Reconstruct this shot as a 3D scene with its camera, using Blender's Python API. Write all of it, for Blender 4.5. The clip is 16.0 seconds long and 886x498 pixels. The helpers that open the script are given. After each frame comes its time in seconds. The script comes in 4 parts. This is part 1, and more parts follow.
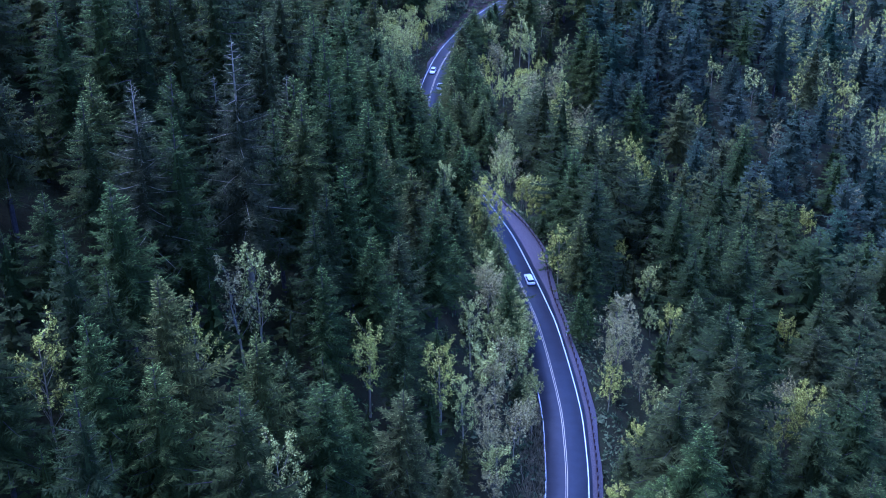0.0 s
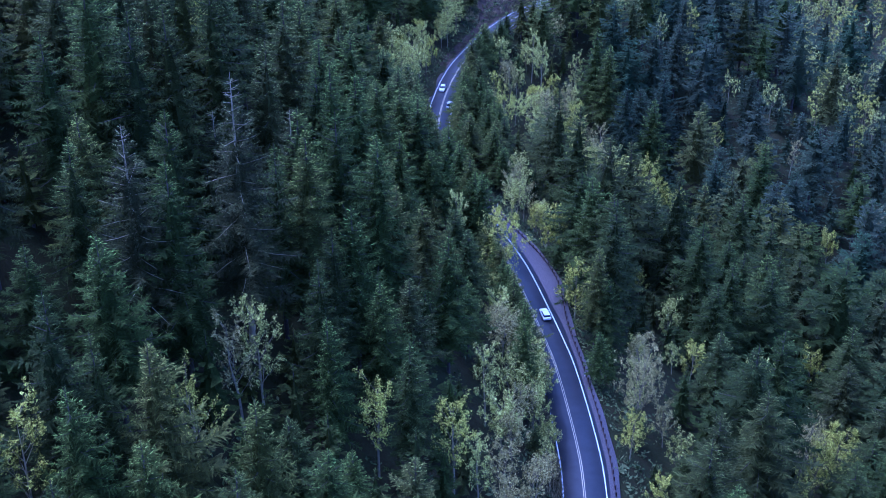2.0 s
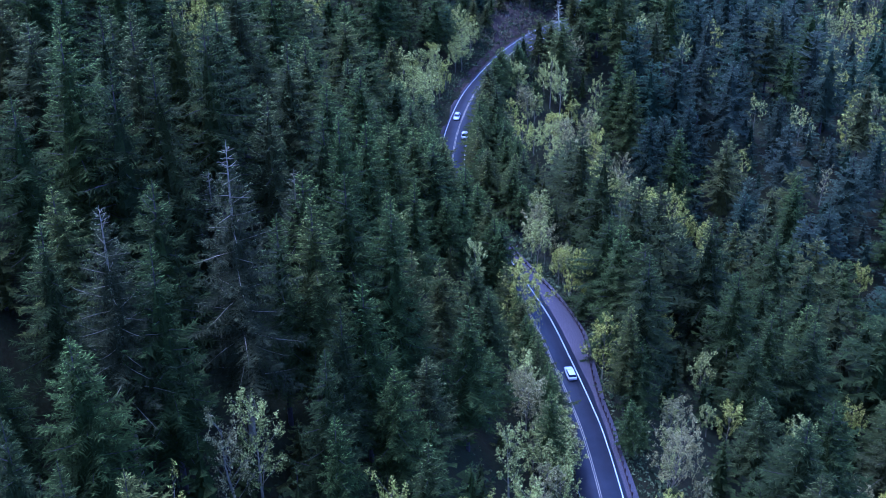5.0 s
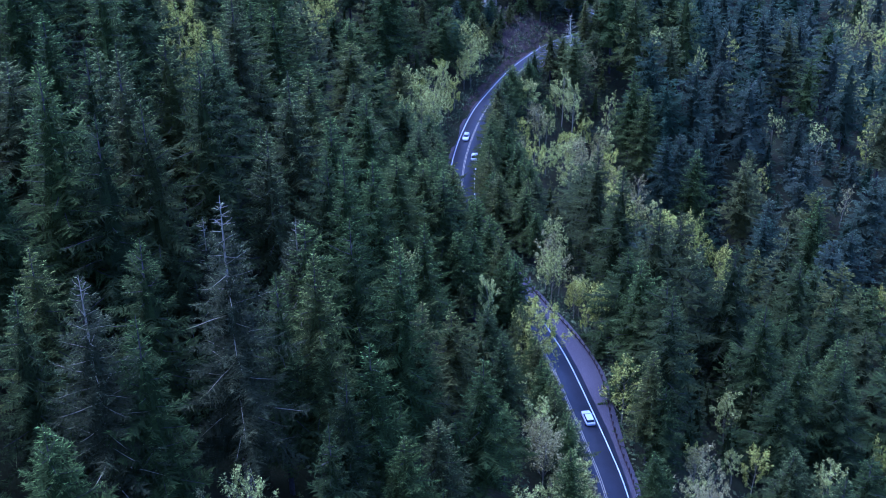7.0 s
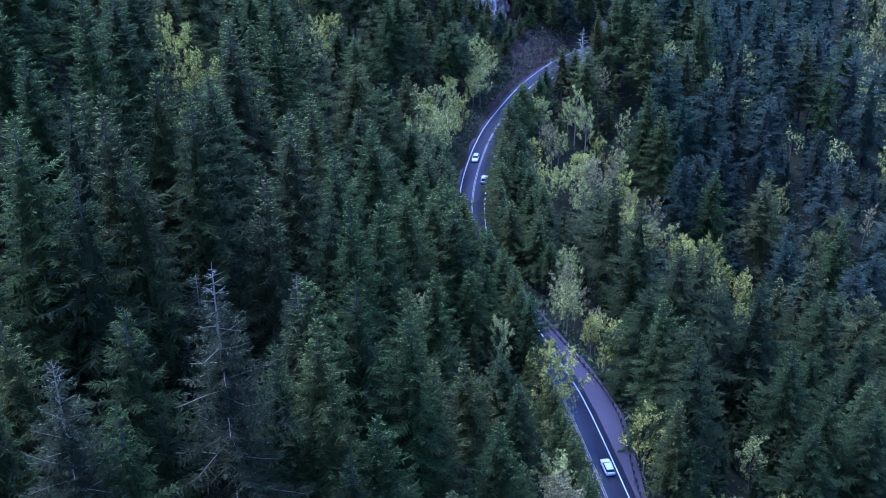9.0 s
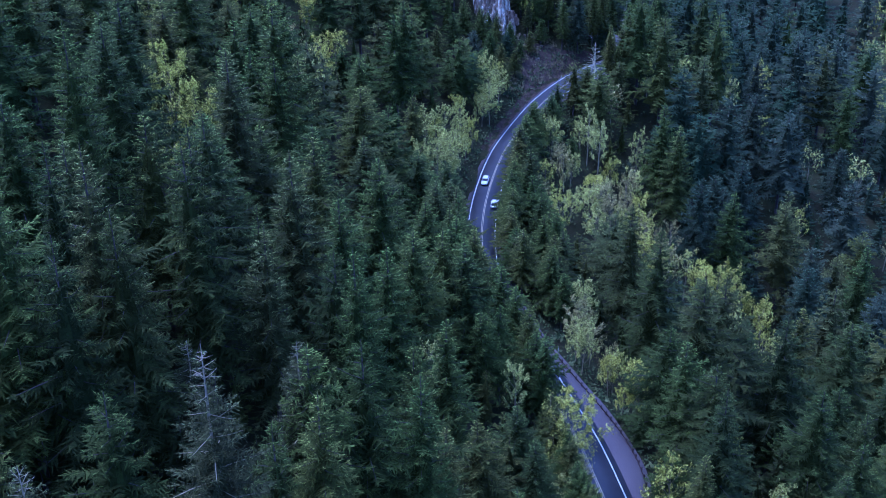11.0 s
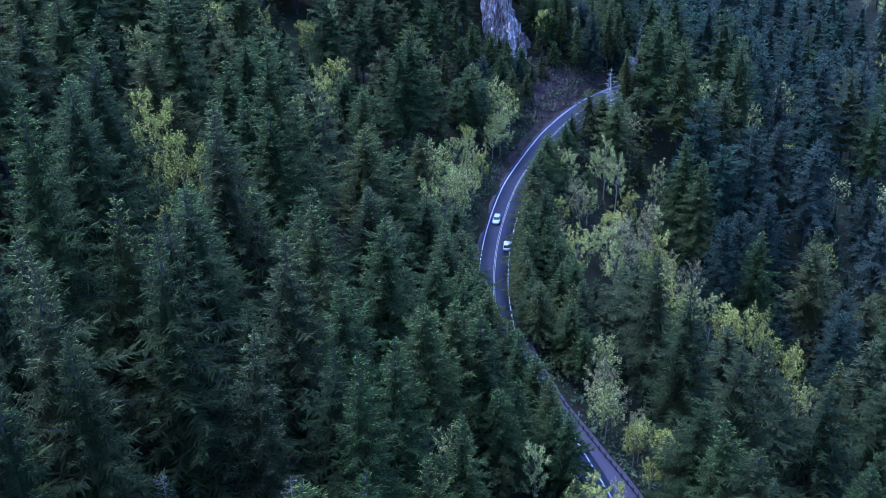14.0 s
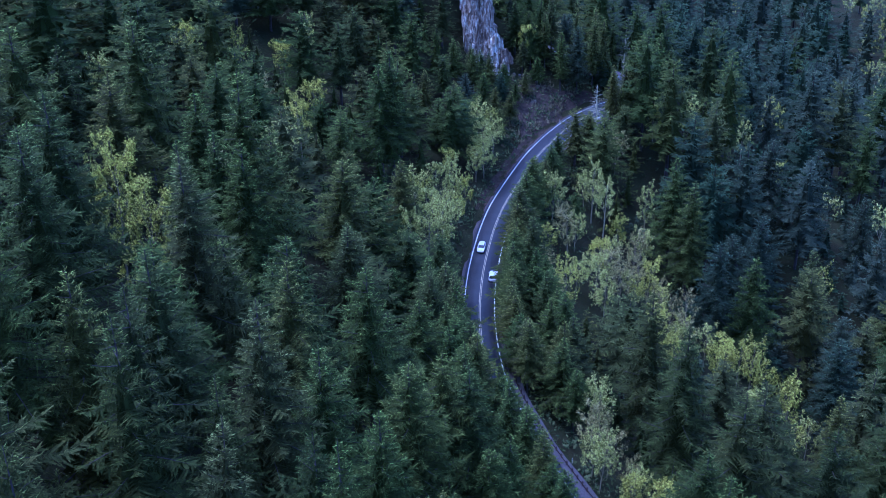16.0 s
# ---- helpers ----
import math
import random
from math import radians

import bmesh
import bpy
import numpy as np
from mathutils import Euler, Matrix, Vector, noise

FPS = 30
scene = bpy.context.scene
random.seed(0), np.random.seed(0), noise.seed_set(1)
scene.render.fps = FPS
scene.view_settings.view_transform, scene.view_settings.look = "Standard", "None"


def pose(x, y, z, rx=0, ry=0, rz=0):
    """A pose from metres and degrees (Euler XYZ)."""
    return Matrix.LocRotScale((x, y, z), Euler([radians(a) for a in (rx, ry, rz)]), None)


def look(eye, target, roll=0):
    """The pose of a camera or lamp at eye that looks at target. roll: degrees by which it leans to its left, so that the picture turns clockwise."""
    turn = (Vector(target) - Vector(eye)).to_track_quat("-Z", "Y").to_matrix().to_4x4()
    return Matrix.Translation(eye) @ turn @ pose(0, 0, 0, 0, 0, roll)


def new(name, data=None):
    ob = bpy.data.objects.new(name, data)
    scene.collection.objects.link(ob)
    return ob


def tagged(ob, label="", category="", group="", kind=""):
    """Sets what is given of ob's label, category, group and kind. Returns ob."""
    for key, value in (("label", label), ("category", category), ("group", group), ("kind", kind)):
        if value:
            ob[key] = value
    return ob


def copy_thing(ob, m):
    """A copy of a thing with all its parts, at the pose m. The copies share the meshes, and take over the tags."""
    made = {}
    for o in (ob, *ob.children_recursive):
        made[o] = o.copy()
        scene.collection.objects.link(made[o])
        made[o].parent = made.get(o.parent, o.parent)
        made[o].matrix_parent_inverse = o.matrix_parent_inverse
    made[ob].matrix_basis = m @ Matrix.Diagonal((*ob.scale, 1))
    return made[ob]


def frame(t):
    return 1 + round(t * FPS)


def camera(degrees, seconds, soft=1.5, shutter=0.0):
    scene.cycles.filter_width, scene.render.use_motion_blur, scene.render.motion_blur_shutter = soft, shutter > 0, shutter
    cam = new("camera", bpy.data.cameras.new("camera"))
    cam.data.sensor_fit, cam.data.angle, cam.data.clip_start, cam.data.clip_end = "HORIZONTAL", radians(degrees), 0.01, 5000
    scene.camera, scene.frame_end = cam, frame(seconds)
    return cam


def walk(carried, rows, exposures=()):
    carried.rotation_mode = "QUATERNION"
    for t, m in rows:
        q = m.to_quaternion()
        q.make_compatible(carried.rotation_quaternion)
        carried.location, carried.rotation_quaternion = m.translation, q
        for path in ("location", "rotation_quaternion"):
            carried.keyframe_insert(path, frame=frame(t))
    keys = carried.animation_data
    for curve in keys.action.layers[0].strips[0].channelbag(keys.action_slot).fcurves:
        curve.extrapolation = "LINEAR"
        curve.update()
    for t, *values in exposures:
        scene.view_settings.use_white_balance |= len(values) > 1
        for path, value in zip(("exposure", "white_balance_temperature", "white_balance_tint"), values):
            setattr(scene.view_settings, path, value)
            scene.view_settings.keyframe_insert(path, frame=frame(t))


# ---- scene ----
cam = camera(40.6, 16.0, soft=0.95)
METRES, EYE, TILT, LEAN, TURN = 120.0, 144.0, -29.0, 0.0, 0.0
ROWS = [
    (0.0, 0.0, 0.0, 0.0, -0.0, 0.0, -0.0),
    (0.5, -0.0026, 0.0273, 0.0149, 0.07, 0.02, -0.01),
    (1.0, -0.0053, 0.0548, 0.0299, 0.14, 0.03, -0.03),
    (1.5, -0.0079, 0.0822, 0.0448, 0.21, 0.04, -0.05),
    (2.0, -0.0106, 0.1097, 0.0596, 0.28, 0.07, -0.07),
    (2.5, -0.0131, 0.135, 0.0738, 0.34, 0.08, -0.08),
    (3.0, -0.0162, 0.1641, 0.09, 0.42, 0.1, -0.1),
    (3.5, -0.0187, 0.1894, 0.104, 0.49, 0.11, -0.1),
    (4.0, -0.0218, 0.2181, 0.1203, 0.55, 0.12, -0.11),
    (6.5, -0.036, 0.3515, 0.1957, 0.83, 0.16, -0.16),
    (7.0, -0.0389, 0.3804, 0.212, 0.89, 0.17, -0.15),
    (7.5, -0.0413, 0.4055, 0.2264, 0.95, 0.17, -0.15),
    (8.0, -0.0445, 0.4346, 0.2422, 1.01, 0.19, -0.13),
    (8.5, -0.047, 0.4597, 0.2564, 1.06, 0.18, -0.13),
    (9.0, -0.0504, 0.489, 0.2724, 1.11, 0.19, -0.13),
    (11.5, -0.0642, 0.6217, 0.3479, 1.38, 0.22, -0.1),
    (12.0, -0.0673, 0.6506, 0.3643, 1.43, 0.22, -0.09),
    (12.5, -0.0699, 0.6758, 0.3787, 1.47, 0.21, -0.07),
    (13.0, -0.0731, 0.7054, 0.3949, 1.51, 0.21, -0.08),
    (13.5, -0.0757, 0.7306, 0.4096, 1.56, 0.23, -0.1),
    (14.0, -0.0786, 0.7595, 0.4264, 1.46, 0.22, -0.04),
    (14.5, -0.0812, 0.7847, 0.441, 1.26, 0.22, 0.07),
    (15.0, -0.0842, 0.8136, 0.4578, 0.98, 0.22, 0.21),
    (15.5, -0.087, 0.8387, 0.4723, 0.7, 0.22, 0.35),
    (16.0, -0.0899, 0.8678, 0.4885, 0.43, 0.22, 0.48),
]
walk(cam, [(t, pose(0, 0, EYE, TILT, LEAN, TURN) @ pose(METRES * x, METRES * y, METRES * z, 90 + pitch, roll, yaw)) for t, x, y, z, yaw, pitch, roll in ROWS],
     exposures=[(0.0, 1.27, 3710, 40), (16.0, 1.03, 3740, 35)])

# ---- light ----
world = bpy.data.worlds.new("sky")
scene.world = world
world.use_nodes = True
wn, wl = world.node_tree.nodes, world.node_tree.links
sky = wn.new("ShaderNodeTexSky")
sky.sky_type, sky.sun_disc = "NISHITA", False
sky.dust_density, sky.ozone_density = 4.0, 0.3
sky.sun_elevation, sky.sun_rotation = radians(64), radians(-76)
wl.new(sky.outputs[0], wn["Background"].inputs[0])
wn["Background"].inputs[1].default_value = 0.15
sun_data = bpy.data.lights.new("sun", "SUN")
sun_data.energy, sun_data.angle, sun_data.color = 0.6, radians(18), (1.0, 0.97, 0.92)
sun = new("sun", sun_data)
sun.matrix_world = look((300 * math.sin(radians(-76)), 300 * math.cos(radians(-76)), 300 * math.tan(radians(64))), (0, 0, 0))

# ---- materials ----


def material(name, rough=0.8, metal=0.0):
    m = bpy.data.materials.new(name)
    m.use_nodes = True
    b = m.node_tree.nodes["Principled BSDF"]
    b.inputs["Roughness"].default_value, b.inputs["Metallic"].default_value = rough, metal
    return m, m.node_tree.nodes, m.node_tree.links, b


def ramp(n, stops):
    r = n.new("ShaderNodeValToRGB")
    el = r.color_ramp.elements
    while len(el) < len(stops):
        el.new(0.5)
    for e, (p, c) in zip(el, stops):
        e.position, e.color = p, (*c, 1)
    return r


def noise_of(n, l, vec, scale, detail=4, rough=0.6):
    t = n.new("ShaderNodeTexNoise")
    t.inputs["Scale"].default_value, t.inputs["Detail"].default_value, t.inputs["Roughness"].default_value = scale, detail, rough
    l.new(vec, t.inputs["Vector"])
    return t.outputs["Fac"]


def mixed(n, l, a, b, fac, mode="MIX"):
    x = n.new("ShaderNodeMix")
    x.data_type, x.blend_type = "RGBA", mode
    for s, v in ((6, a), (7, b), (0, fac)):
        if isinstance(v, (int, float)):
            x.inputs[s].default_value = v
        elif isinstance(v, tuple):
            x.inputs[s].default_value = (*v, 1)
        else:
            l.new(v, x.inputs[s])
    return x.outputs[2]


def math_of(n, l, op, a, b):
    x = n.new("ShaderNodeMath")
    x.operation = op
    for s, v in ((0, a), (1, b)):
        if isinstance(v, (int, float)):
            x.inputs[s].default_value = v
        else:
            l.new(v, x.inputs[s])
    return x.outputs[0]


def bump_of(n, l, b, height, strength, distance):
    x = n.new("ShaderNodeBump")
    x.inputs["Strength"].default_value, x.inputs["Distance"].default_value = strength, distance
    l.new(height, x.inputs["Height"])
    l.new(x.outputs[0], b.inputs["Normal"])


def foliage(name, stops, spread, through_light=0.25, ragged=0.0):
    """Leaves: hue drifts from tree to tree with a wide noise, and from spray to spray."""
    m, n, l, b = material(name, 0.7)
    g = n.new("ShaderNodeNewGeometry")
    wide = noise_of(n, l, g.outputs["Position"], 0.075, 2)
    fine = noise_of(n, l, g.outputs["Position"], 4.5, 3, 0.75)
    v = math_of(n, l, "ADD", math_of(n, l, "MULTIPLY", math_of(n, l, "POWER", g.outputs["Random Per Island"], 2.0), 2 * spread), math_of(n, l, "MULTIPLY", wide, 1.35))
    v = math_of(n, l, "ADD", v, math_of(n, l, "MULTIPLY", fine, 2.1))
    v = math_of(n, l, "SUBTRACT", v, 1.2 + spread * 0.5)
    r = ramp(n, stops)
    l.new(v, r.inputs[0])
    colour = r.outputs[0]
    l.new(colour, b.inputs["Base Color"])
    b.inputs["Specular IOR Level"].default_value = 0.06
    if ragged:
        bump_of(n, l, b, noise_of(n, l, g.outputs["Position"], 5.0, 3, 0.7), 1.0, 0.22)
    t = n.new("ShaderNodeBsdfTranslucent")
    l.new(colour, t.inputs[0])
    x = n.new("ShaderNodeMixShader")
    x.inputs[0].default_value = through_light
    l.new(b.outputs[0], x.inputs[1])
    l.new(t.outputs[0], x.inputs[2])
    if ragged:
        lace = math_of(n, l, "GREATER_THAN", noise_of(n, l, g.outputs["Position"], 7.5, 2, 0.5), ragged)
        gap = n.new("ShaderNodeBsdfTransparent")
        y = n.new("ShaderNodeMixShader")
        l.new(lace, y.inputs[0])
        l.new(gap.outputs[0], y.inputs[1])
        l.new(x.outputs[0], y.inputs[2])
        x = y
    l.new(x.outputs[0], n["Material Output"].inputs[0])
    return m



def conifer_needles(name, hues, through_light=0.32, ragged=0.43, grain=0.35, tip_light=2.2, old=0.6):
    """Needles: each tree has its own hue, twig ends are paler from new growth and painted light, and holes between the
    twigs let the dark through.
    """
    m, n, l, b = material(name, 0.75)
    g = n.new("ShaderNodeNewGeometry")
    info = n.new("ShaderNodeObjectInfo")
    tone, tip = n.new("ShaderNodeAttribute"), n.new("ShaderNodeAttribute")
    tone.attribute_name, tip.attribute_name = "tone", "tip"
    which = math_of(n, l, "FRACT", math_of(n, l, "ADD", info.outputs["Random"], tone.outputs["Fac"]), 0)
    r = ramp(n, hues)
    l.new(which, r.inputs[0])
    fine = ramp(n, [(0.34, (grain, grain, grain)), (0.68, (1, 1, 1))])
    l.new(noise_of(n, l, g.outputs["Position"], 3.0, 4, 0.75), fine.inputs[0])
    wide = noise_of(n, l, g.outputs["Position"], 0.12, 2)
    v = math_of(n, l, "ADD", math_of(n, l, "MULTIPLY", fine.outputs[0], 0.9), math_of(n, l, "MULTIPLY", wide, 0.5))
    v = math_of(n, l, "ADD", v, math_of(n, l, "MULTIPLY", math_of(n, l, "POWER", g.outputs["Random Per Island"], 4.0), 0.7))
    # old sets the shaded inner tone; light is painted on towards the tips
    lit_tips = math_of(n, l, "MULTIPLY", math_of(n, l, "POWER", tip.outputs["Fac"], 2.2), tip_light)
    v = math_of(n, l, "MULTIPLY", v, math_of(n, l, "ADD", lit_tips, old))
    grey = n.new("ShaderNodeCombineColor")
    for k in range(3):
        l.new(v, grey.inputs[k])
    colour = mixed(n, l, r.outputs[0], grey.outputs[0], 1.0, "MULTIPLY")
    l.new(colour, b.inputs["Base Color"])
    b.inputs["Specular IOR Level"].default_value = 0.08
    bump_of(n, l, b, noise_of(n, l, g.outputs["Position"], 5.0, 3, 0.7), 0.5, 0.15)
    t = n.new("ShaderNodeBsdfTranslucent")
    l.new(colour, t.inputs[0])
    x = n.new("ShaderNodeMixShader")
    x.inputs[0].default_value = through_light
    l.new(b.outputs[0], x.inputs[1])
    l.new(t.outputs[0], x.inputs[2])
    lace = math_of(n, l, "GREATER_THAN", noise_of(n, l, g.outputs["Position"], 5.0, 3, 0.65), ragged)
    gap = n.new("ShaderNodeBsdfTransparent")
    y = n.new("ShaderNodeMixShader")
    l.new(lace, y.inputs[0])
    l.new(gap.outputs[0], y.inputs[1])
    l.new(x.outputs[0], y.inputs[2])
    l.new(y.outputs[0], n["Material Output"].inputs[0])
    return m


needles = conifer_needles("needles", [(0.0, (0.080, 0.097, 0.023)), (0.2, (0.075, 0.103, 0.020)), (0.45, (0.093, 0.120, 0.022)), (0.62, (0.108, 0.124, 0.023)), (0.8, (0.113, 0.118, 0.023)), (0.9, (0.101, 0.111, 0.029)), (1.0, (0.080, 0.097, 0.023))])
# darker green: the shade on the valley side and near slope, painted in
needles_shade = conifer_needles("needles_shade", [(0.0, (0.054, 0.069, 0.017)), (0.3, (0.060, 0.082, 0.016)), (0.55, (0.073, 0.090, 0.019)), (0.75, (0.079, 0.090, 0.020)), (0.9, (0.075, 0.084, 0.023)), (1.0, (0.054, 0.069, 0.017))], 0.32, 0.42, 0.4, 1.5, 0.62)
# bluer, flatter needles: distance haze painted into the colour
needles_haze = conifer_needles("needles_haze", [(0.0, (0.065, 0.086, 0.045)), (0.25, (0.070, 0.108, 0.043)), (0.5, (0.088, 0.114, 0.055)), (0.7, (0.077, 0.094, 0.045)), (0.85, (0.101, 0.122, 0.066)), (1.0, (0.065, 0.086, 0.045))], 0.5, 0.40, 0.6, 1.6, 0.68)
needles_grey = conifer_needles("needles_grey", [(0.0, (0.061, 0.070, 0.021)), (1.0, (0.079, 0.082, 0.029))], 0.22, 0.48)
leaf_yellow = foliage("leaf_yellow", [(0.1, (0.10, 0.105, 0.018)), (0.5, (0.30, 0.30, 0.032)), (0.86, (0.95, 0.92, 0.15))], 0.6, 0.25, 0.48)
leaf_pale = foliage("leaf_pale", [(0.1, (0.085, 0.094, 0.022)), (0.5, (0.29, 0.30, 0.050)), (0.90, (0.92, 0.92, 0.23))], 0.6, 0.25, 0.49)
leaf_brown = foliage("leaf_brown", [(0.1, (0.09, 0.08, 0.022)), (0.5, (0.27, 0.24, 0.065)), (0.95, (0.74, 0.67, 0.24))], 0.6, 0.25, 0.50)
shrub_leaf = foliage("shrub_leaf", [(0.1, (0.045, 0.065, 0.03)), (0.5, (0.09, 0.12, 0.04)), (0.9, (0.17, 0.19, 0.075))], 0.6)


def bark_material(name, dark, light):
    m, n, l, b = material(name, 0.9)
    g = n.new("ShaderNodeNewGeometry")
    v = noise_of(n, l, g.outputs["Position"], 2.5, 5)
    r = ramp(n, [(0.3, dark), (0.7, light)])
    l.new(v, r.inputs[0])
    l.new(r.outputs[0], b.inputs["Base Color"])
    bump_of(n, l, b, v, 0.6, 0.05)
    return m


bark = bark_material("bark", (0.035, 0.028, 0.022), (0.09, 0.075, 0.06))
bark_white = bark_material("bark_white", (0.3, 0.285, 0.17), (0.58, 0.55, 0.35))
bark_pale = bark_material("bark_pale", (0.17, 0.145, 0.085), (0.38, 0.335, 0.20))


def ground_material():
    m, n, l, b = material("forest_floor", 0.95)
    g = n.new("ShaderNodeNewGeometry")
    a = noise_of(n, l, g.outputs["Position"], 0.12, 4)
    f = noise_of(n, l, g.outputs["Position"], 1.8, 6)
    v = math_of(n, l, "ADD", math_of(n, l, "MULTIPLY", a, 0.6), math_of(n, l, "MULTIPLY", f, 0.5))
    r = ramp(n, [(0.3, (0.018, 0.0165, 0.007)), (0.5, (0.032, 0.029, 0.011)), (0.62, (0.032, 0.037, 0.012)), (0.8, (0.065, 0.052, 0.023))])
    l.new(v, r.inputs[0])
    l.new(r.outputs[0], b.inputs["Base Color"])
    b.inputs["Specular IOR Level"].default_value = 0.1
    bump_of(n, l, b, f, 0.8, 0.3)
    return m


def asphalt_material():
    m, n, l, b = material("asphalt", 0.6)
    g = n.new("ShaderNodeNewGeometry")
    a = noise_of(n, l, g.outputs["Position"], 0.35, 4)
    f = noise_of(n, l, g.outputs["Position"], 14.0, 3)
    v = math_of(n, l, "ADD", math_of(n, l, "MULTIPLY", a, 0.6), math_of(n, l, "MULTIPLY", f, 0.4))
    r = ramp(n, [(0.3, (0.021, 0.021, 0.0235)), (0.7, (0.042, 0.042, 0.046))])
    l.new(v, r.inputs[0])
    l.new(r.outputs[0], b.inputs["Base Color"])
    bump_of(n, l, b, f, 0.3, 0.01)
    return m


def worn(name, dark, light, scale, rough=0.7, metal=0.0, bump=0.2):
    m, n, l, b = material(name, rough, metal)
    b.inputs["Specular IOR Level"].default_value = 0.5 if rough < 0.9 else 0.15
    g = n.new("ShaderNodeNewGeometry")
    v = noise_of(n, l, g.outputs["Position"], scale, 6, 0.65)
    r = ramp(n, [(0.32, dark), (0.66, light)])
    l.new(v, r.inputs[0])
    l.new(r.outputs[0], b.inputs["Base Color"])
    bump_of(n, l, b, v, bump, 0.02)
    return m


earth = worn("earth", (0.024, 0.018, 0.012), (0.085, 0.062, 0.041), 0.9, 0.95, 0.0, 0.8)
dry_stalks = worn("dry_stalks", (0.055, 0.048, 0.022), (0.30, 0.26, 0.13), 2.0, 0.9)
forest_floor = ground_material()
asphalt = asphalt_material()
gravel = worn("gravel", (0.085, 0.07, 0.066), (0.19, 0.16, 0.155), 5.0, 0.95)
white_paint = worn("white_paint", (0.46, 0.46, 0.42), (0.8, 0.8, 0.74), 3.0, 0.6)
yellow_paint = worn("yellow_paint", (0.40, 0.35, 0.2), (0.62, 0.54, 0.32), 3.0, 0.6)
rusty_steel = worn("rusty_steel", (0.022, 0.013, 0.01), (0.065, 0.036, 0.027), 6.0, 0.85, 0.1)
white_plastic = worn("white_plastic", (0.7, 0.7, 0.7), (0.82, 0.82, 0.82), 8.0, 0.5)
car_white = worn("car_white", (0.72, 0.72, 0.73), (0.8, 0.8, 0.8), 1.0, 0.25, 0, 0.0)
car_glass = worn("car_glass", (0.01, 0.012, 0.014), (0.02, 0.022, 0.025), 1.0, 0.08, 0, 0.0)
rubber = worn("rubber", (0.015, 0.015, 0.015), (0.03, 0.03, 0.03), 6.0, 0.9)
grey_metal = worn("grey_metal", (0.3, 0.3, 0.3), (0.5, 0.5, 0.5), 4.0, 0.35, 0.8, 0.0)
red_lens = worn("red_lens", (0.25, 0.01, 0.01), (0.4, 0.02, 0.02), 4.0, 0.2, 0, 0.0)


def rock_material():
    m, n, l, b = material("basalt", 0.9)
    tc = n.new("ShaderNodeNewGeometry")
    mp = n.new("ShaderNodeMapping")
    mp.inputs["Scale"].default_value = (1.3, 1.3, 0.22)
    l.new(tc.outputs["Position"], mp.inputs[0])
    v = noise_of(n, l, mp.outputs[0], 1.3, 8, 0.75)
    w = noise_of(n, l, tc.outputs["Position"], 0.3, 5, 0.6)
    info = n.new("ShaderNodeObjectInfo")
    s = math_of(n, l, "ADD", math_of(n, l, "MULTIPLY", v, 0.75), math_of(n, l, "MULTIPLY", w, 0.35))
    s = math_of(n, l, "ADD", s, math_of(n, l, "MULTIPLY", info.outputs["Random"], 0.12))
    r = ramp(n, [(0.43, (0.04, 0.027, 0.017)), (0.54, (0.20, 0.14, 0.086)), (0.60, (0.42, 0.35, 0.24)), (0.67, (0.88, 0.84, 0.66))])
    l.new(s, r.inputs[0])
    l.new(r.outputs[0], b.inputs["Base Color"])
    bump_of(n, l, b, v, 1.0, 0.5)
    return m


basalt = rock_material()
rubble = worn("rubble", (0.07, 0.056, 0.04), (0.24, 0.205, 0.15), 2.2, 0.95, 0.0, 0.6)

# ---- mesh helpers ----


def array_mesh(name, verts, quads, mat, **values):
    """A mesh from arrays: n x 3 corners, m x 4 quads or m x 3 triangles; values: one number for each corner, by name."""
    me = bpy.data.meshes.new(name)
    quads = np.asarray(quads, dtype=np.int32)
    nq, k = quads.shape
    me.vertices.add(len(verts))
    me.vertices.foreach_set("co", np.asarray(verts, dtype=np.float32).ravel())
    me.loops.add(nq * k)
    me.loops.foreach_set("vertex_index", quads.ravel())
    me.polygons.add(nq)
    me.polygons.foreach_set("loop_start", np.arange(0, nq * k, k, dtype=np.int32))
    me.materials.append(mat)
    for key, numbers in values.items():
        me.attributes.new(key, "FLOAT", "POINT").data.foreach_set("value", np.asarray(numbers, dtype=np.float32))
    me.update(calc_edges=True)
    return me


def part_of(name, me, parent, label=""):
    ob = new(name, me)
    ob.parent = parent
    return tagged(ob, label)


def part(name, bm, mat, parent, label=""):
    me = bpy.data.meshes.new(name)
    bm.to_mesh(me)
    bm.free()
    me.materials.append(mat)
    return part_of(name, me, parent, label)


# ---- road line and terrain ----
ROAD = [(-16, -60), (-9, -10), (-3, 25), (4, 60), (9, 95), (15, 125), (20.2, 148), (23.0, 168), (24.0, 185), (23.9, 198), (22.3, 220), (20.4, 234), (15.2, 262), (11.6, 275.5), (7.6, 288.5),
        (0.6, 311), (-3.0, 326), (-4.4, 341), (-4.5, 354), (-3.6, 368), (-1.8, 382), (0.8, 396.5), (4.4, 410.5), (12.9, 435), (19.0, 448.5), (24.2, 458), (29.5, 466), (36.5, 473.5), (42.5, 479), (46, 487), (45, 497), (39, 509), (28, 522), (14, 540), (0, 570), (-15, 620), (-30, 700), (-35, 900)]


def smooth_line(pts, step=2.0):
    p = [Vector((x, y, 0)) for x, y in pts]
    out = []
    for i in range(len(p) - 1):
        a, b, c, d = p[max(i - 1, 0)], p[i], p[i + 1], p[min(i + 2, len(p) - 1)]
        k = max(2, int((c - b).length / step))
        for j in range(k):
            u = j / k
            out.append(0.5 * (2 * b + (c - a) * u + (2 * a - 5 * b + 4 * c - d) * u * u + (3 * b - a - 3 * c + d) * u ** 3))
    out.append(p[-1])
    return out


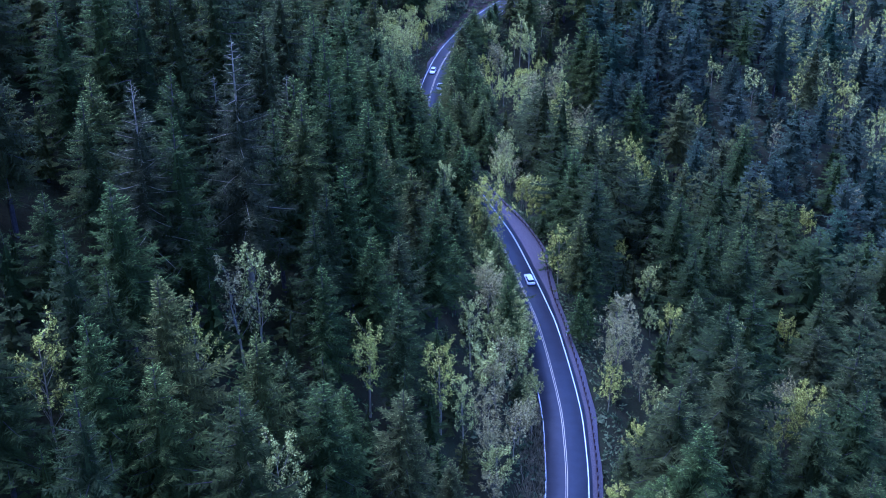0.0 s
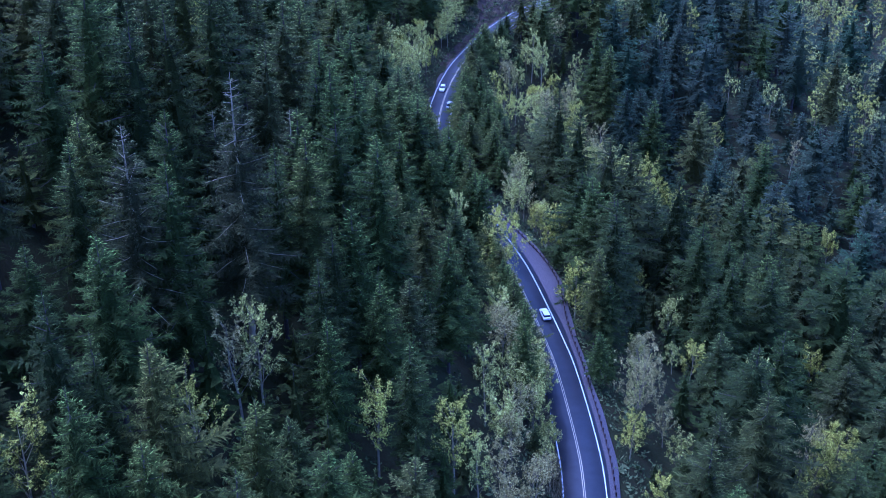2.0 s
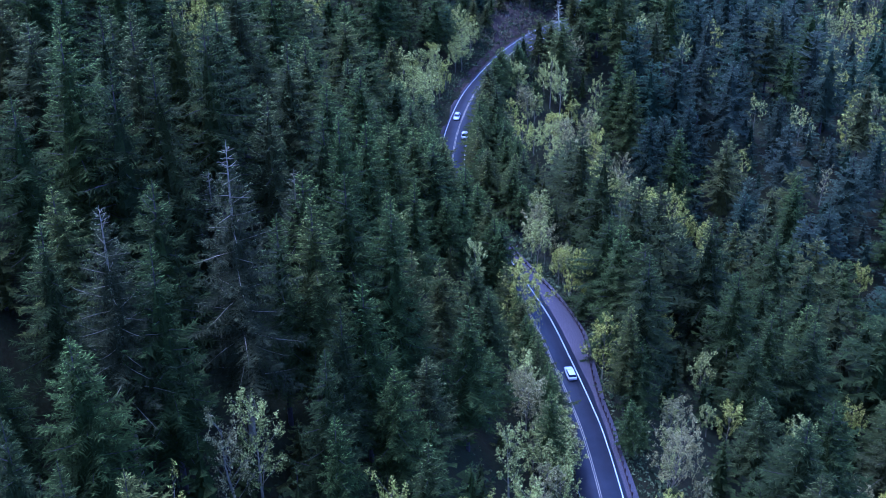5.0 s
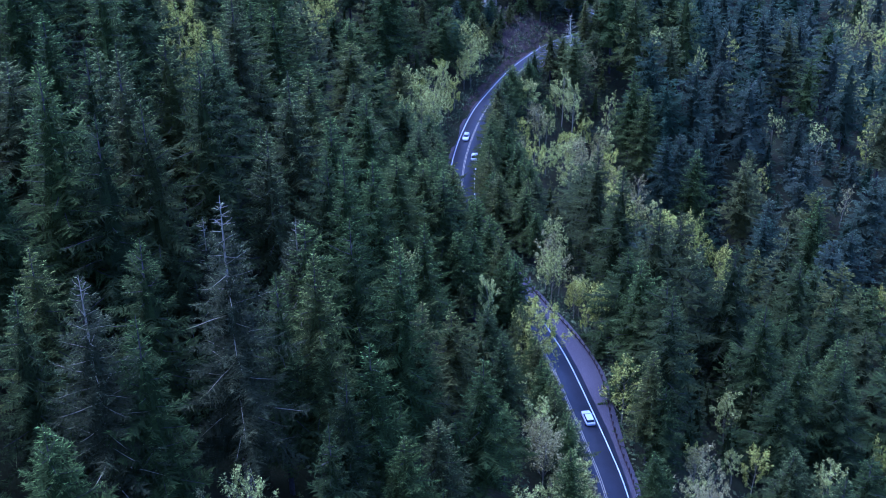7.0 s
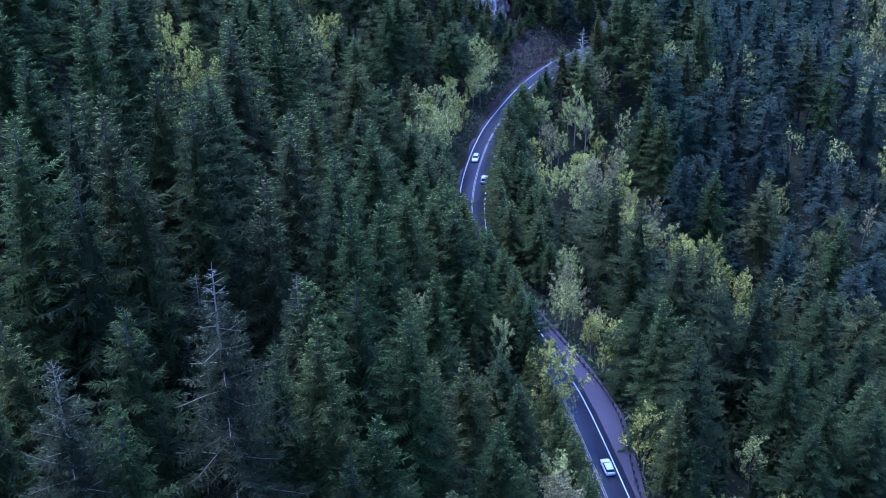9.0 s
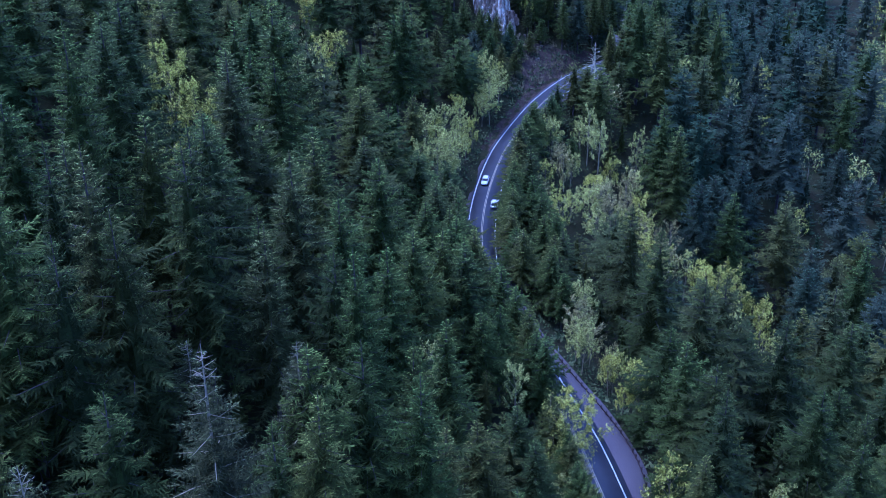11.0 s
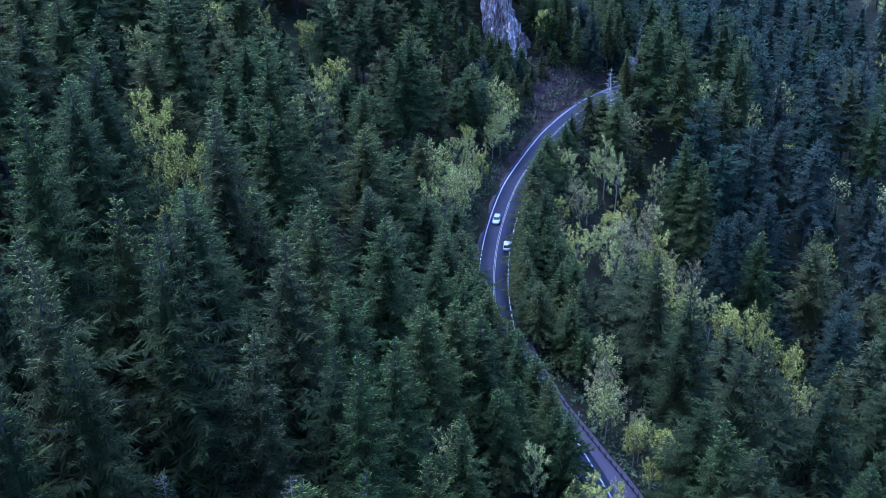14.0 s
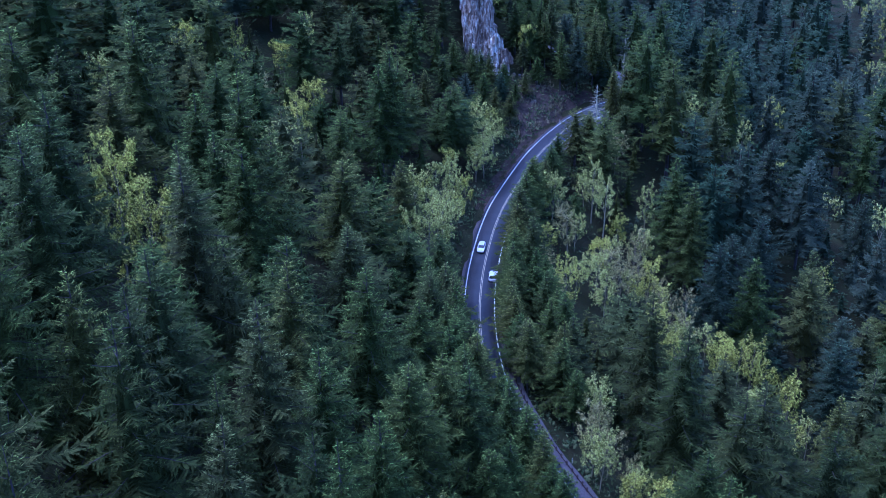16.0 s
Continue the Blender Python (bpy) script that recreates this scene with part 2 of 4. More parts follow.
LINE = np.array([v[:2] for v in smooth_line(ROAD)])
TANG = np.gradient(LINE, axis=0)
TANG /= np.linalg.norm(TANG, axis=1)[:, None]
RIGHT = np.stack([TANG[:, 1], -TANG[:, 0]], axis=1)


def pullout(y):
    """Where the paved and gravel margin on the valley side ends, right of the centre line."""
    y = np.asarray(y, dtype=float)
    return 4.6 + 3.5 * np.exp(-((y - 260) / np.where(y < 260, 17.0, 27.0)) ** 2)


def road_offset(x, y):
    """Signed distance from the centre line (right: plus) and the line's index."""
    x, y = np.atleast_1d(np.asarray(x, float)), np.atleast_1d(np.asarray(y, float))
    d, idx = np.empty(len(x)), np.empty(len(x), int)
    for s in range(0, len(x), 4000):
        dx = x[s:s + 4000, None] - LINE[None, :, 0]
        dy = y[s:s + 4000, None] - LINE[None, :, 1]
        q = dx * dx + dy * dy
        i = q.argmin(axis=1)
        r = np.arange(len(i))
        side = dx[r, i] * RIGHT[i, 0] + dy[r, i] * RIGHT[i, 1]
        d[s:s + 4000] = np.sqrt(q[r, i]) * np.where(side >= 0, 1, -1)
        idx[s:s + 4000] = i
    return d, idx


def waves(x, y):
    return (1.6 * np.sin(x * 0.061 + 1.3) * np.sin(y * 0.047 + 0.4) + 0.9 * np.sin(x * 0.13 + y * 0.09) + 0.5 * np.sin(x * 0.31 - y * 0.27 + 2.0))


def ground_height(x, y):
    x, y = np.atleast_1d(np.asarray(x, float)), np.atleast_1d(np.asarray(y, float))
    d, i = road_offset(x, y)
    edge = pullout(LINE[i, 1])
    up = np.maximum(-d - 5.4 - 0.8 * np.clip((330 - LINE[i, 1]) / 70, 0, 1), 0)
    down = np.maximum(d - edge - 0.6, 0)
    ly = LINE[i, 1]
    hollow = 1 - 0.55 * np.exp(-((ly - 420) / 62.0) ** 2)
    hill = (1.15 * np.minimum(up, 4) + 0.79 * np.clip(up - 4, 0, 76) + 0.45 * np.clip(up - 80, 0, 120)) * hollow
    fall = (0.64 * np.minimum(down, 58) + 0.42 * np.clip(down - 58, 0, 140)) * (1 - 0.10 * np.clip((ly - 420) / 80, 0, 1))
    rough = np.clip((np.abs(d) - 9) / 20, 0, 1)
    far = np.clip((np.hypot(x, y - 300) - 900) / 2500, 0, 1)
    return -0.15 + (hill - fall) * (1 - 0.6 * far) + rough * waves(x, y)


def ground_sheet():
    def axis(a, b, step, reach):
        core = list(np.arange(a, b + 0.1, step))
        left, right, s = [], [], step
        while core[0] - sum(left) > -reach:
            s *= 1.35
            left.append(s)
        s = step
        while core[-1] + sum(right) < reach:
            s *= 1.35
            right.append(s)
        lo = core[0] - np.cumsum(left)[::-1]
        hi = core[-1] + np.cumsum(right)
        return np.concatenate([lo, core, hi])
    xs, ys = axis(-110, 200, 3.5, 4500), axis(60, 560, 3.5, 4500)
    gx, gy = np.meshgrid(xs, ys)
    z = ground_height(gx.ravel(), gy.ravel())
    v = np.stack([gx.ravel(), gy.ravel(), z], axis=1)
    nx, ny = len(xs), len(ys)
    j, i = np.meshgrid(np.arange(nx - 1), np.arange(ny - 1))
    a = (i * nx + j).ravel()
    me = array_mesh("ground", v, np.stack([a, a + 1, a + nx + 1, a + nx], axis=1), forest_floor)
    me.polygons.foreach_set("use_smooth", [True] * len(me.polygons))
    return tagged(new("ground", me), "steep forest floor of brown needles and moss", "ground", kind="structure")


def strip(name, offsets, mat, z, lo=0, hi=None, parent=None, skirt=0.0):
    """A ribbon along the road; offsets: arrays of left and right distances from the centre line, or numbers."""
    n = len(LINE)
    hi = n if hi is None else hi
    rows = [np.full(n, o) if isinstance(o, (int, float)) else o for o in offsets]
    zs = [z] * len(rows)
    if skirt:
        rows = [rows[0]] + rows + [rows[-1]]
        zs = [z - skirt] + zs + [z - skirt]
    k = len(rows)
    v = np.concatenate([np.stack([LINE[:, 0] + RIGHT[:, 0] * o, LINE[:, 1] + RIGHT[:, 1] * o, np.full(n, h)], axis=1)[None] for o, h in zip(rows, zs)])
    v = v[:, lo:hi]
    m = hi - lo
    quads = [[r * m + i, (r + 1) * m + i, (r + 1) * m + i + 1, r * m + i + 1] for r in range(k - 1) for i in range(m - 1)]
    me = array_mesh(name, v.reshape(-1, 3), quads, mat)
    return part_of(name, me, parent) if parent else new(name, me)


ground = ground_sheet()
PAVED_R = pullout(LINE[:, 1])
wobble = np.array([0.18 * math.sin(i * 0.31) + 0.1 * math.sin(i * 0.77 + 1) for i in range(len(LINE))])
NEAR = np.clip((330 - LINE[:, 1]) / 70, 0, 1)
CENTRE, LEFT_LINE = -0.6 * NEAR, -3.6 - 0.85 * NEAR
shoulder = tagged(strip("road_shoulder", [LEFT_LINE - 1.5 + wobble, PAVED_R + 1.5 + wobble], gravel, 0.02, skirt=1.3), "narrow gravel shoulder beside the asphalt road", "shoulder", kind="structure")
road = tagged(strip("road", [LEFT_LINE - 0.75 + 0.3 * wobble, np.minimum(PAVED_R - 0.45, 4.6) + 0.3 * wobble], asphalt, 0.07, skirt=0.12), "two-lane asphalt mountain road with painted lines", "road", kind="structure")
for off in (LEFT_LINE, np.full(len(LINE), 3.4)):
    strip("edge_line", [off - 0.11, off + 0.11], white_paint, 0.076, parent=road)
for off in (-0.16, 0.16):
    strip("centre_line", [CENTRE + off - 0.06, CENTRE + off + 0.06], yellow_paint, 0.076, parent=road)


def earth_bank(lo, hi):
    """Bare earth of the road cutting on the uphill side of the far bend, widest where it climbs to the cliff; laid just over the forest floor."""
    i0, i1 = int(np.abs(LINE[:, 1] - lo).argmin()), int(np.abs(LINE[:, 1] - hi).argmin())
    n, k = i1 - i0, 22
    idx = np.arange(i0, i1)
    reach = 2.6 + 14 * np.exp(-((LINE[idx, 1] - 461) / 10.0) ** 2)
    v = []
    for r in range(k):
        u = r / (k - 1)
        o = -(4.6 + reach * u * (1 + 0.09 * np.sin(idx * 1.3) + 0.05 * np.sin(idx * 2.9)))
        x, y = LINE[idx, 0] + RIGHT[idx, 0] * o, LINE[idx, 1] + RIGHT[idx, 1] * o
        v.append(np.stack([x, y, ground_height(x, y) + 0.25 + 0.2 * np.sin(idx * 0.9 + r * 1.7) * u - (0.9 if r == k - 1 else 0)], axis=1))
    quads = [[r * n + i, r * n + i + 1, (r + 1) * n + i + 1, (r + 1) * n + i] for r in range(k - 1) for i in range(n - 1)]
    return tagged(new("earth_bank", array_mesh("earth_bank", np.concatenate(v), quads, earth)), "bare reddish brown earth of the road cutting", "bank", kind="structure")


earth_bank(402, 478)

# ---- trees ----


def tube(verts, quads, path, radii, sides):
    """Adds a tapered tube along a path to lists of corners and quads."""
    base = len(verts)
    path = [Vector(p) for p in path]
    for k, (p, r) in enumerate(zip(path, radii)):
        t = (path[min(k + 1, len(path) - 1)] - path[max(k - 1, 0)]).normalized()
        s = t.cross(Vector((0.31, 0.87, 0.21))).normalized()
        u = t.cross(s)
        for a in range(sides):
            w = 2 * math.pi * a / sides
            verts.append(p + (s * math.cos(w) + u * math.sin(w)) * r)
    for k in range(len(path) - 1):
        for a in range(sides):
            b = (a + 1) % sides
            quads.append((base + k * sides + a, base + k * sides + b, base + (k + 1) * sides + b, base + (k + 1) * sides + a))


class Crown:
    """Gathers the needle twigs of a conifer: corners, triangles and tip values, which grow outwards and carry painted
    light.
    """

    def __init__(self):
        self.verts, self.tris, self.tips = [], [], []

    def twig(self, a, tip, b, start=0.0, end=1.0):
        k = len(self.verts)
        self.verts.extend((a, tip, b))
        self.tips.extend((start, end, start))
        self.tris.append((k, k + 1, k + 2))

    def arrays(self):
        return np.array([tuple(v) for v in self.verts]), np.array(self.tris), np.array(self.tips)


def conifer_shape(rng, height, radius, branches, pairs, base=0.12, bare=0.0, limbs=True, taper=0.9):
    """Needle twigs and wood of one conifer. bare: the share of the top that has lost its needles."""
    wood_v, wood_q, crown = [], [], Crown()
    lean = Vector((rng.uniform(-0.012, 0.012), rng.uniform(-0.012, 0.012), 0))
    stem = [Vector((0, 0, -1.5))] + [Vector((0, 0, height * u)) + lean * height * u + Vector((rng.uniform(-.06, .06), rng.uniform(-.06, .06), 0)) for u in (0.15, 0.4, 0.65, 0.85, 1.0)]
    tube(wood_v, wood_q, stem, [height * 0.0135, height * 0.0115, height * 0.009, height * 0.006, height * 0.003, 0.025], 6)
    turn, heavy, per = rng.uniform(0, 6.28), rng.uniform(0, 6.28), 6
    levels = branches // per
    down = Vector((0, 0, 1))
    for i in range(levels * per):
        u = (i // per + 0.45 * rng.random() + (0.5 if rng.random() < 0.2 else 0)) / levels
        u = min(base + (0.985 - base) * u ** 0.95, 0.985)
        turn += 2 * math.pi / per + rng.uniform(-0.4, 0.4) + (0.5 if i % per == 0 else 0)
        grow = (1 - u) / (1 - base)
        length = radius * (0.03 + 0.97 * grow ** taper) * rng.uniform(0.62, 1.05) * min(1.0, 0.7 + 2.2 * (u - base)) * (1 + 0.18 * math.cos(turn - heavy))
        if rng.random() < 0.12:
            length *= 1.22
        length = max(length, 0.4)
        out = Vector((math.cos(turn), math.sin(turn), 0))
        side = Vector((-out.y, out.x, 0))
        rise = 0.5 - 0.66 * grow + rng.uniform(-0.1, 0.1)
        sag = 0.16 + 0.16 * rng.random()
        lift = 0.06 + 0.22 * rng.random()
        foot = Vector((0, 0, height * u)) + lean * height * u

        def at(s):
            return foot + out * (length * s) + Vector((0, 0, length * (rise * s - sag * s * s + lift * s ** 3)))
        if limbs and i % 4 == 0 or u > 1 - bare:
            tube(wood_v, wood_q, [at(0), at(0.5), at(0.92)], [(0.03 + 0.012 * length), (0.02 + 0.006 * length), 0.015], 3)
        if u > 1 - bare and rng.random() < (0.6 if bare < 1 else 1.1):
            for k in range(4):
                s = 0.3 + 0.17 * k
                way = (out * 0.8 + side * (1 if k % 2 else -1) + Vector((0, 0, 0.25))).normalized()
                tube(wood_v, wood_q, [at(s), at(s) + way * length * 0.25], [0.02, 0.008], 3)
            continue
        many = max(2, int(round(pairs * (0.3 + 0.7 * length / radius))))
        # painted light: stronger up the crown, weaker on the hanging twigs
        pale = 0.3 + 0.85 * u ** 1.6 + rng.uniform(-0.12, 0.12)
        for k in range(many):
            s0 = 0.06 + 0.9 * (k + rng.uniform(-0.45, 0.45)) / many
            s1 = min(s0 + (1.25 if limbs else 1.4) * 0.9 / many, 0.99)
            s0 = max(s0, 0.0)
            mid = at(0.5 * (s0 + s1))
            wide = (0.40 * length * (1 - s0) ** 0.8 * min(1.0, 0.45 + 1.6 * s0)) + 0.22
            wide = min(wide, 0.45 + 0.16 * length)
            for hand in (-1, 1):
                w = wide * rng.choice((rng.uniform(0.4, 0.7), rng.uniform(0.7, 1.1), rng.uniform(0.9, 1.35)))
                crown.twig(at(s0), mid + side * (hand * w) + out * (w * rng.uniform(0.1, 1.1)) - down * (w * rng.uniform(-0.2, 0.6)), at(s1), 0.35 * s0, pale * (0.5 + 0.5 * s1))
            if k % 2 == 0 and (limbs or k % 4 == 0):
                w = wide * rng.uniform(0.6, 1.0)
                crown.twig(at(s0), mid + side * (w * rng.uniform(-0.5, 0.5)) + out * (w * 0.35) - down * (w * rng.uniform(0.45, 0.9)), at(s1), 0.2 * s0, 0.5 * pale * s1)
        for k in range(3 if limbs else 1):
            # pale bare twig ends stick out of the bough; height adds painted light
            s0 = rng.uniform(0.45, 0.95)
            w = 0.35 + 0.11 * length * rng.random()
            way = out * rng.uniform(0.5, 1) + side * rng.uniform(-0.8, 0.8) + down * rng.uniform(0.0, 0.6)
            p = at(s0)
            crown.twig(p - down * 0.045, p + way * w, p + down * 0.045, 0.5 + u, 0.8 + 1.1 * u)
        end = at(0.86)
        thick = 0.05 + 0.03 * length
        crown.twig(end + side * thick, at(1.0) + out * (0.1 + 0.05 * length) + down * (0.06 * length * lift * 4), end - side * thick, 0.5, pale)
    if bare < 1:
        # dense inner needles: ragged overlapping skirts, dark through low tip values
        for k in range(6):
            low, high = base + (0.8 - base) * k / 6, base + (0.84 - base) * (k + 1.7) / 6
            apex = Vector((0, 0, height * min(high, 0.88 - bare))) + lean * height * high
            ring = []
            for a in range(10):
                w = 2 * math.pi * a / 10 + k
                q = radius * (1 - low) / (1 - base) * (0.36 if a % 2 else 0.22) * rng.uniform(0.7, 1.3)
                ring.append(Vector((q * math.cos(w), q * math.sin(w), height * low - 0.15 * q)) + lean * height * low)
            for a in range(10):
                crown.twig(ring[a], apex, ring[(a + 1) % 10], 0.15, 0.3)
        tip = stem[-1]
        if not bare:
            for k in range(14):
                a, l = k * 2.4, 0.3 + 0.07 * k
                way = Vector((math.cos(a), math.sin(a), 0.8)).normalized()
                p = tip - down * (0.16 * k)
                flat = way.cross(down).normalized() * (0.05 + 0.08 * l)
                crown.twig(p + flat, p + way * l, p - flat, 0.5, 1.0)
    else:
        crown.twig(stem[-1], stem[-1] + Vector((0.05, 0, 0.3)), stem[-1] + Vector((0, 0.06, 0)), 0.5, 0.5)
    return (np.array(wood_v), np.array(wood_q)), crown.arrays()


def broadleaf_shape(rng, height, spread, limbs, leaves, size, low=0.22):
    """A broadleaf tree: forking limbs, fine twigs and loose clumps of small leaves."""
    wood_v, wood_q, ends = [], [], []
    fork = height * rng.uniform(0.18, 0.3)
    bend = Vector((rng.uniform(-.08, .08), rng.uniform(-.08, .08), 1))
    top = bend * height * 0.82
    stem = [Vector((0, 0, -1.0)), bend * fork, bend * height * 0.55 + Vector((rng.uniform(-.4, .4), rng.uniform(-.4, .4), 0)), top]
    tube(wood_v, wood_q, stem, [height * 0.010, height * 0.008, height * 0.004, 0.02], 5)
    for i in range(limbs):
        u = low + (0.96 - low) * i / limbs
        p0 = bend * height * u * 0.85
        a = i * 2.4 + rng.uniform(-0.5, 0.5)
        out = Vector((math.cos(a), math.sin(a), 0))
        reach = spread * (0.55 + 0.55 * rng.random()) * (1.05 - 0.55 * u)
        up = reach * rng.uniform(1.0, 2.1)
        p1 = p0 + out * reach * 0.5 + Vector((0, 0, up * 0.45))
        p2 = p0 + out * reach + Vector((rng.uniform(-.4, .4), rng.uniform(-.4, .4), up))
        tube(wood_v, wood_q, [p0, p1, p2], [0.035 + 0.008 * reach, 0.03, 0.012], 3)
        for k in range(5):
            s = 0.35 + 0.16 * k
            q = p0.lerp(p1, s * 2) if s < 0.5 else p1.lerp(p2, s * 2 - 1)
            b = a + rng.uniform(-1.4, 1.4)
            e = q + Vector((math.cos(b), math.sin(b), rng.uniform(0.2, 1.3))) * reach * rng.uniform(0.25, 0.5)
            tube(wood_v, wood_q, [q, e], [0.028, 0.012], 3)
            ends.append((e, 0.55 + 0.16 * reach))
        ends.append((p2, 0.8))
    ends.append((top, 0.9))
    c = np.array([tuple(e[0]) for e in ends])
    w = np.array([e[1] for e in ends])
    gen = np.random.default_rng(rng.randrange(1 << 30))
    full = gen.random(len(ends)) ** 0.7
    pick = gen.choice(len(ends), leaves, p=full / full.sum())
    p = c[pick] + gen.normal(0, 0.3, (leaves, 3)) * w[pick][:, None] * np.array([0.8, 0.8, 1.35])
    n = gen.normal(0, 1, (leaves, 3)) + np.array([0, 0, 0.7])
    n /= np.linalg.norm(n, axis=1)[:, None]
    s = np.cross(n, gen.normal(0, 1, (leaves, 3)))
    s /= np.linalg.norm(s, axis=1)[:, None]
    t = np.cross(n, s)
    l = (size * gen.uniform(0.5, 1.6, leaves))[:, None]
    v = np.stack([p - s * l - t * l * 0.2, p + s * l - t * l * 0.5, p + s * l * 0.2 + t * l], axis=1).reshape(-1, 3)
    return (np.array(wood_v), np.array(wood_q)), (v, np.arange(leaves * 3).reshape(-1, 3), np.ones(leaves * 3))


def tree_thing(name, shape, wood_mat, leaf_mat, label, group):
    (wv, wq), (lv, lq, tips) = shape
    root = tagged(new(name), label, "tree", group)
    part_of("trunk", array_mesh("trunk", wv, wq, wood_mat), root)
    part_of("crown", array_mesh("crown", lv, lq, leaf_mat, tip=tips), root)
    return root


rng = random.Random(11)
FIR_LABEL = "tall dark green conifer with drooping layered branches on the slope"
FIR = [tree_thing("conifer_tree", conifer_shape(rng, 30, r, nb, 22, base, taper=0.92), bark, needles, FIR_LABEL, "conifers on the slope")
       for r, nb, base in ((9.2, 126, 0.26), (8.0, 132, 0.28), (9.8, 126, 0.24), (7.6, 126, 0.26), (9.4, 126, 0.28), (8.4, 132, 0.23))]
FIR_TALL = [tree_thing("conifer_tree", conifer_shape(rng, 42, r, nb, 27, base, taper=0.95), bark, needles, "very tall dark green conifer towering over the slope", "tallest conifers")
            for r, nb, base in ((11.0, 174, 0.26), (9.8, 180, 0.28), (11.6, 174, 0.24))]
FIR_HAZE = [tree_thing("conifer_tree", conifer_shape(rng, 30, r, nb, 20, base, taper=0.7), bark, needles_haze, "conifer on the far slope with blue distance haze painted into its needles", "blue-green conifers on the far slopes")
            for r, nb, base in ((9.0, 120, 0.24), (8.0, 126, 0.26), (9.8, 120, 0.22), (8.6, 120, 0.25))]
FIR_SHADE = [tree_thing("conifer_tree", conifer_shape(rng, 30, r, nb, 20, base), bark, needles_shade, "conifer in the dense forest with shade painted into its green needles", "deep green conifers")
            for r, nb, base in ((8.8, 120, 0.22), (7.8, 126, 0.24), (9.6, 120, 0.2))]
SNAG = [tree_thing("conifer_tree", conifer_shape(rng, 45, r, nb, 27, 0.26, bare), bark_pale, needles_grey, "old conifer with grey-green needles and a thinning pale top", "conifers with thinning tops")
        for r, nb, bare in ((10.2, 186, 0.09), (10.6, 186, 0.06))]
LEAFY = {}
for name, mat, label, group in (("yellow", leaf_yellow, "broadleaf tree with sparse yellow-green leaves", "yellow-green broadleaf trees"),
                                ("pale", leaf_pale, "broadleaf tree with thin pale green leaves and grey twigs", "pale broadleaf trees"),
                                ("brown", leaf_brown, "nearly bare broadleaf tree with brownish leaves", "nearly bare broadleaf trees")):
    many = 1.0 if name != "brown" else 0.75
    LEAFY[name, "low"] = [tree_thing("broadleaf_tree", broadleaf_shape(rng, 14, 3.3, 16, int(2300 * many), 0.205), bark_pale, mat, label, group) for k in range(3 if many > 0.9 else 2)]
    LEAFY[name, "tall"] = [tree_thing("broadleaf_tree", broadleaf_shape(rng, 22, 3.4, 17, int(2800 * many), 0.165, 0.28), bark_pale, mat, label, group) for k in range(2)]
GRAND = [tree_thing("broadleaf_tree", broadleaf_shape(rng, 25, sp, 30, 9000, 0.17, 0.16), bark_pale, mat, label, "large broadleaf trees")
         for sp, mat, label in ((6.2, leaf_brown, "large broad broadleaf tree with thin brownish yellow leaves"), (5.6, leaf_yellow, "large broadleaf tree with yellow-green leaves"))]
DEAD = [tree_thing("dead_tree", conifer_shape(rng, 18, r, 66, 3, 0.2, 1.0), bark_white, needles_grey, "bare dead conifer with pale weathered branches", "dead conifers") for r in (3.8, 3.0)]
FIR_FAR = [conifer_shape(rng, 30, r, nb, 11, base, 0.0, False, 0.7) for r, nb, base in ((9.2, 72, 0.26), (8.2, 72, 0.28), (9.8, 78, 0.24), (8.8, 72, 0.28))]
FIR_DISTANT = [conifer_shape(rng, 30, r, 54, 5, base, 0.0, False, 0.7) for r, base in ((9.6, 0.18), (8.6, 0.2), (10.2, 0.16), (9.0, 0.2))]
FIR_YOUNG = [conifer_shape(rng, 30, r, 36, 3, 0.1, 0.0, False) for r in (9.0, 8.0, 10.0)]
BROAD_FAR = [broadleaf_shape(rng, 16, 4.6, 11, 900, 0.29) for k in range(3)]

used = set()


def plant(kinds, x, y, height, model, k, girth=1.0):
    """Sets a tree on the ground: the model itself once, then copies."""
    ob = kinds[k % len(kinds)]
    z = float(ground_height(x, y)[0])
    s = height / model
    m = pose(x, y, z - 0.2, 0, 0, (k * 137.5) % 360)
    if ob.name in used:
        ob = copy_thing(ob, m)
    else:
        used.add(ob.name)
        ob.matrix_basis = m
    ob.scale = (s * girth, s * girth, s)
    return ob


def tint_of(x, y, k):
    """The needle colour used here: 0 green, 1 darker with shade painted in low on both slopes, 2 bluer with haze
    painted in towards the far slopes.
    """
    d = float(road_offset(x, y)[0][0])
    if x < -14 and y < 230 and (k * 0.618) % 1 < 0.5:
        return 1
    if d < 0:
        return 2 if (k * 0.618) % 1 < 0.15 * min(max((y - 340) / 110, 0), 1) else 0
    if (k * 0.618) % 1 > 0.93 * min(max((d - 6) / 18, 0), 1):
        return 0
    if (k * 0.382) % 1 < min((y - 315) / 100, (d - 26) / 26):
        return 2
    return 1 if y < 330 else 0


def clear_of_road(x, y, height, girth):
    """A girth at which the boughs stop short of the carriageway."""
    if y > 470:
        return girth
    d, i = road_offset(x, y)
    room = float(d[0] - PAVED_R[i[0]] if d[0] > 0 else -d[0] - 4.4) + ((4.6 if y > 375 else 2.0) if d[0] > 0 and y > 320 else 2.4 if d[0] < 0 and 214 < y < 345 else 0.9)
    return min(girth, max(0.5, room / (0.26 * height)))


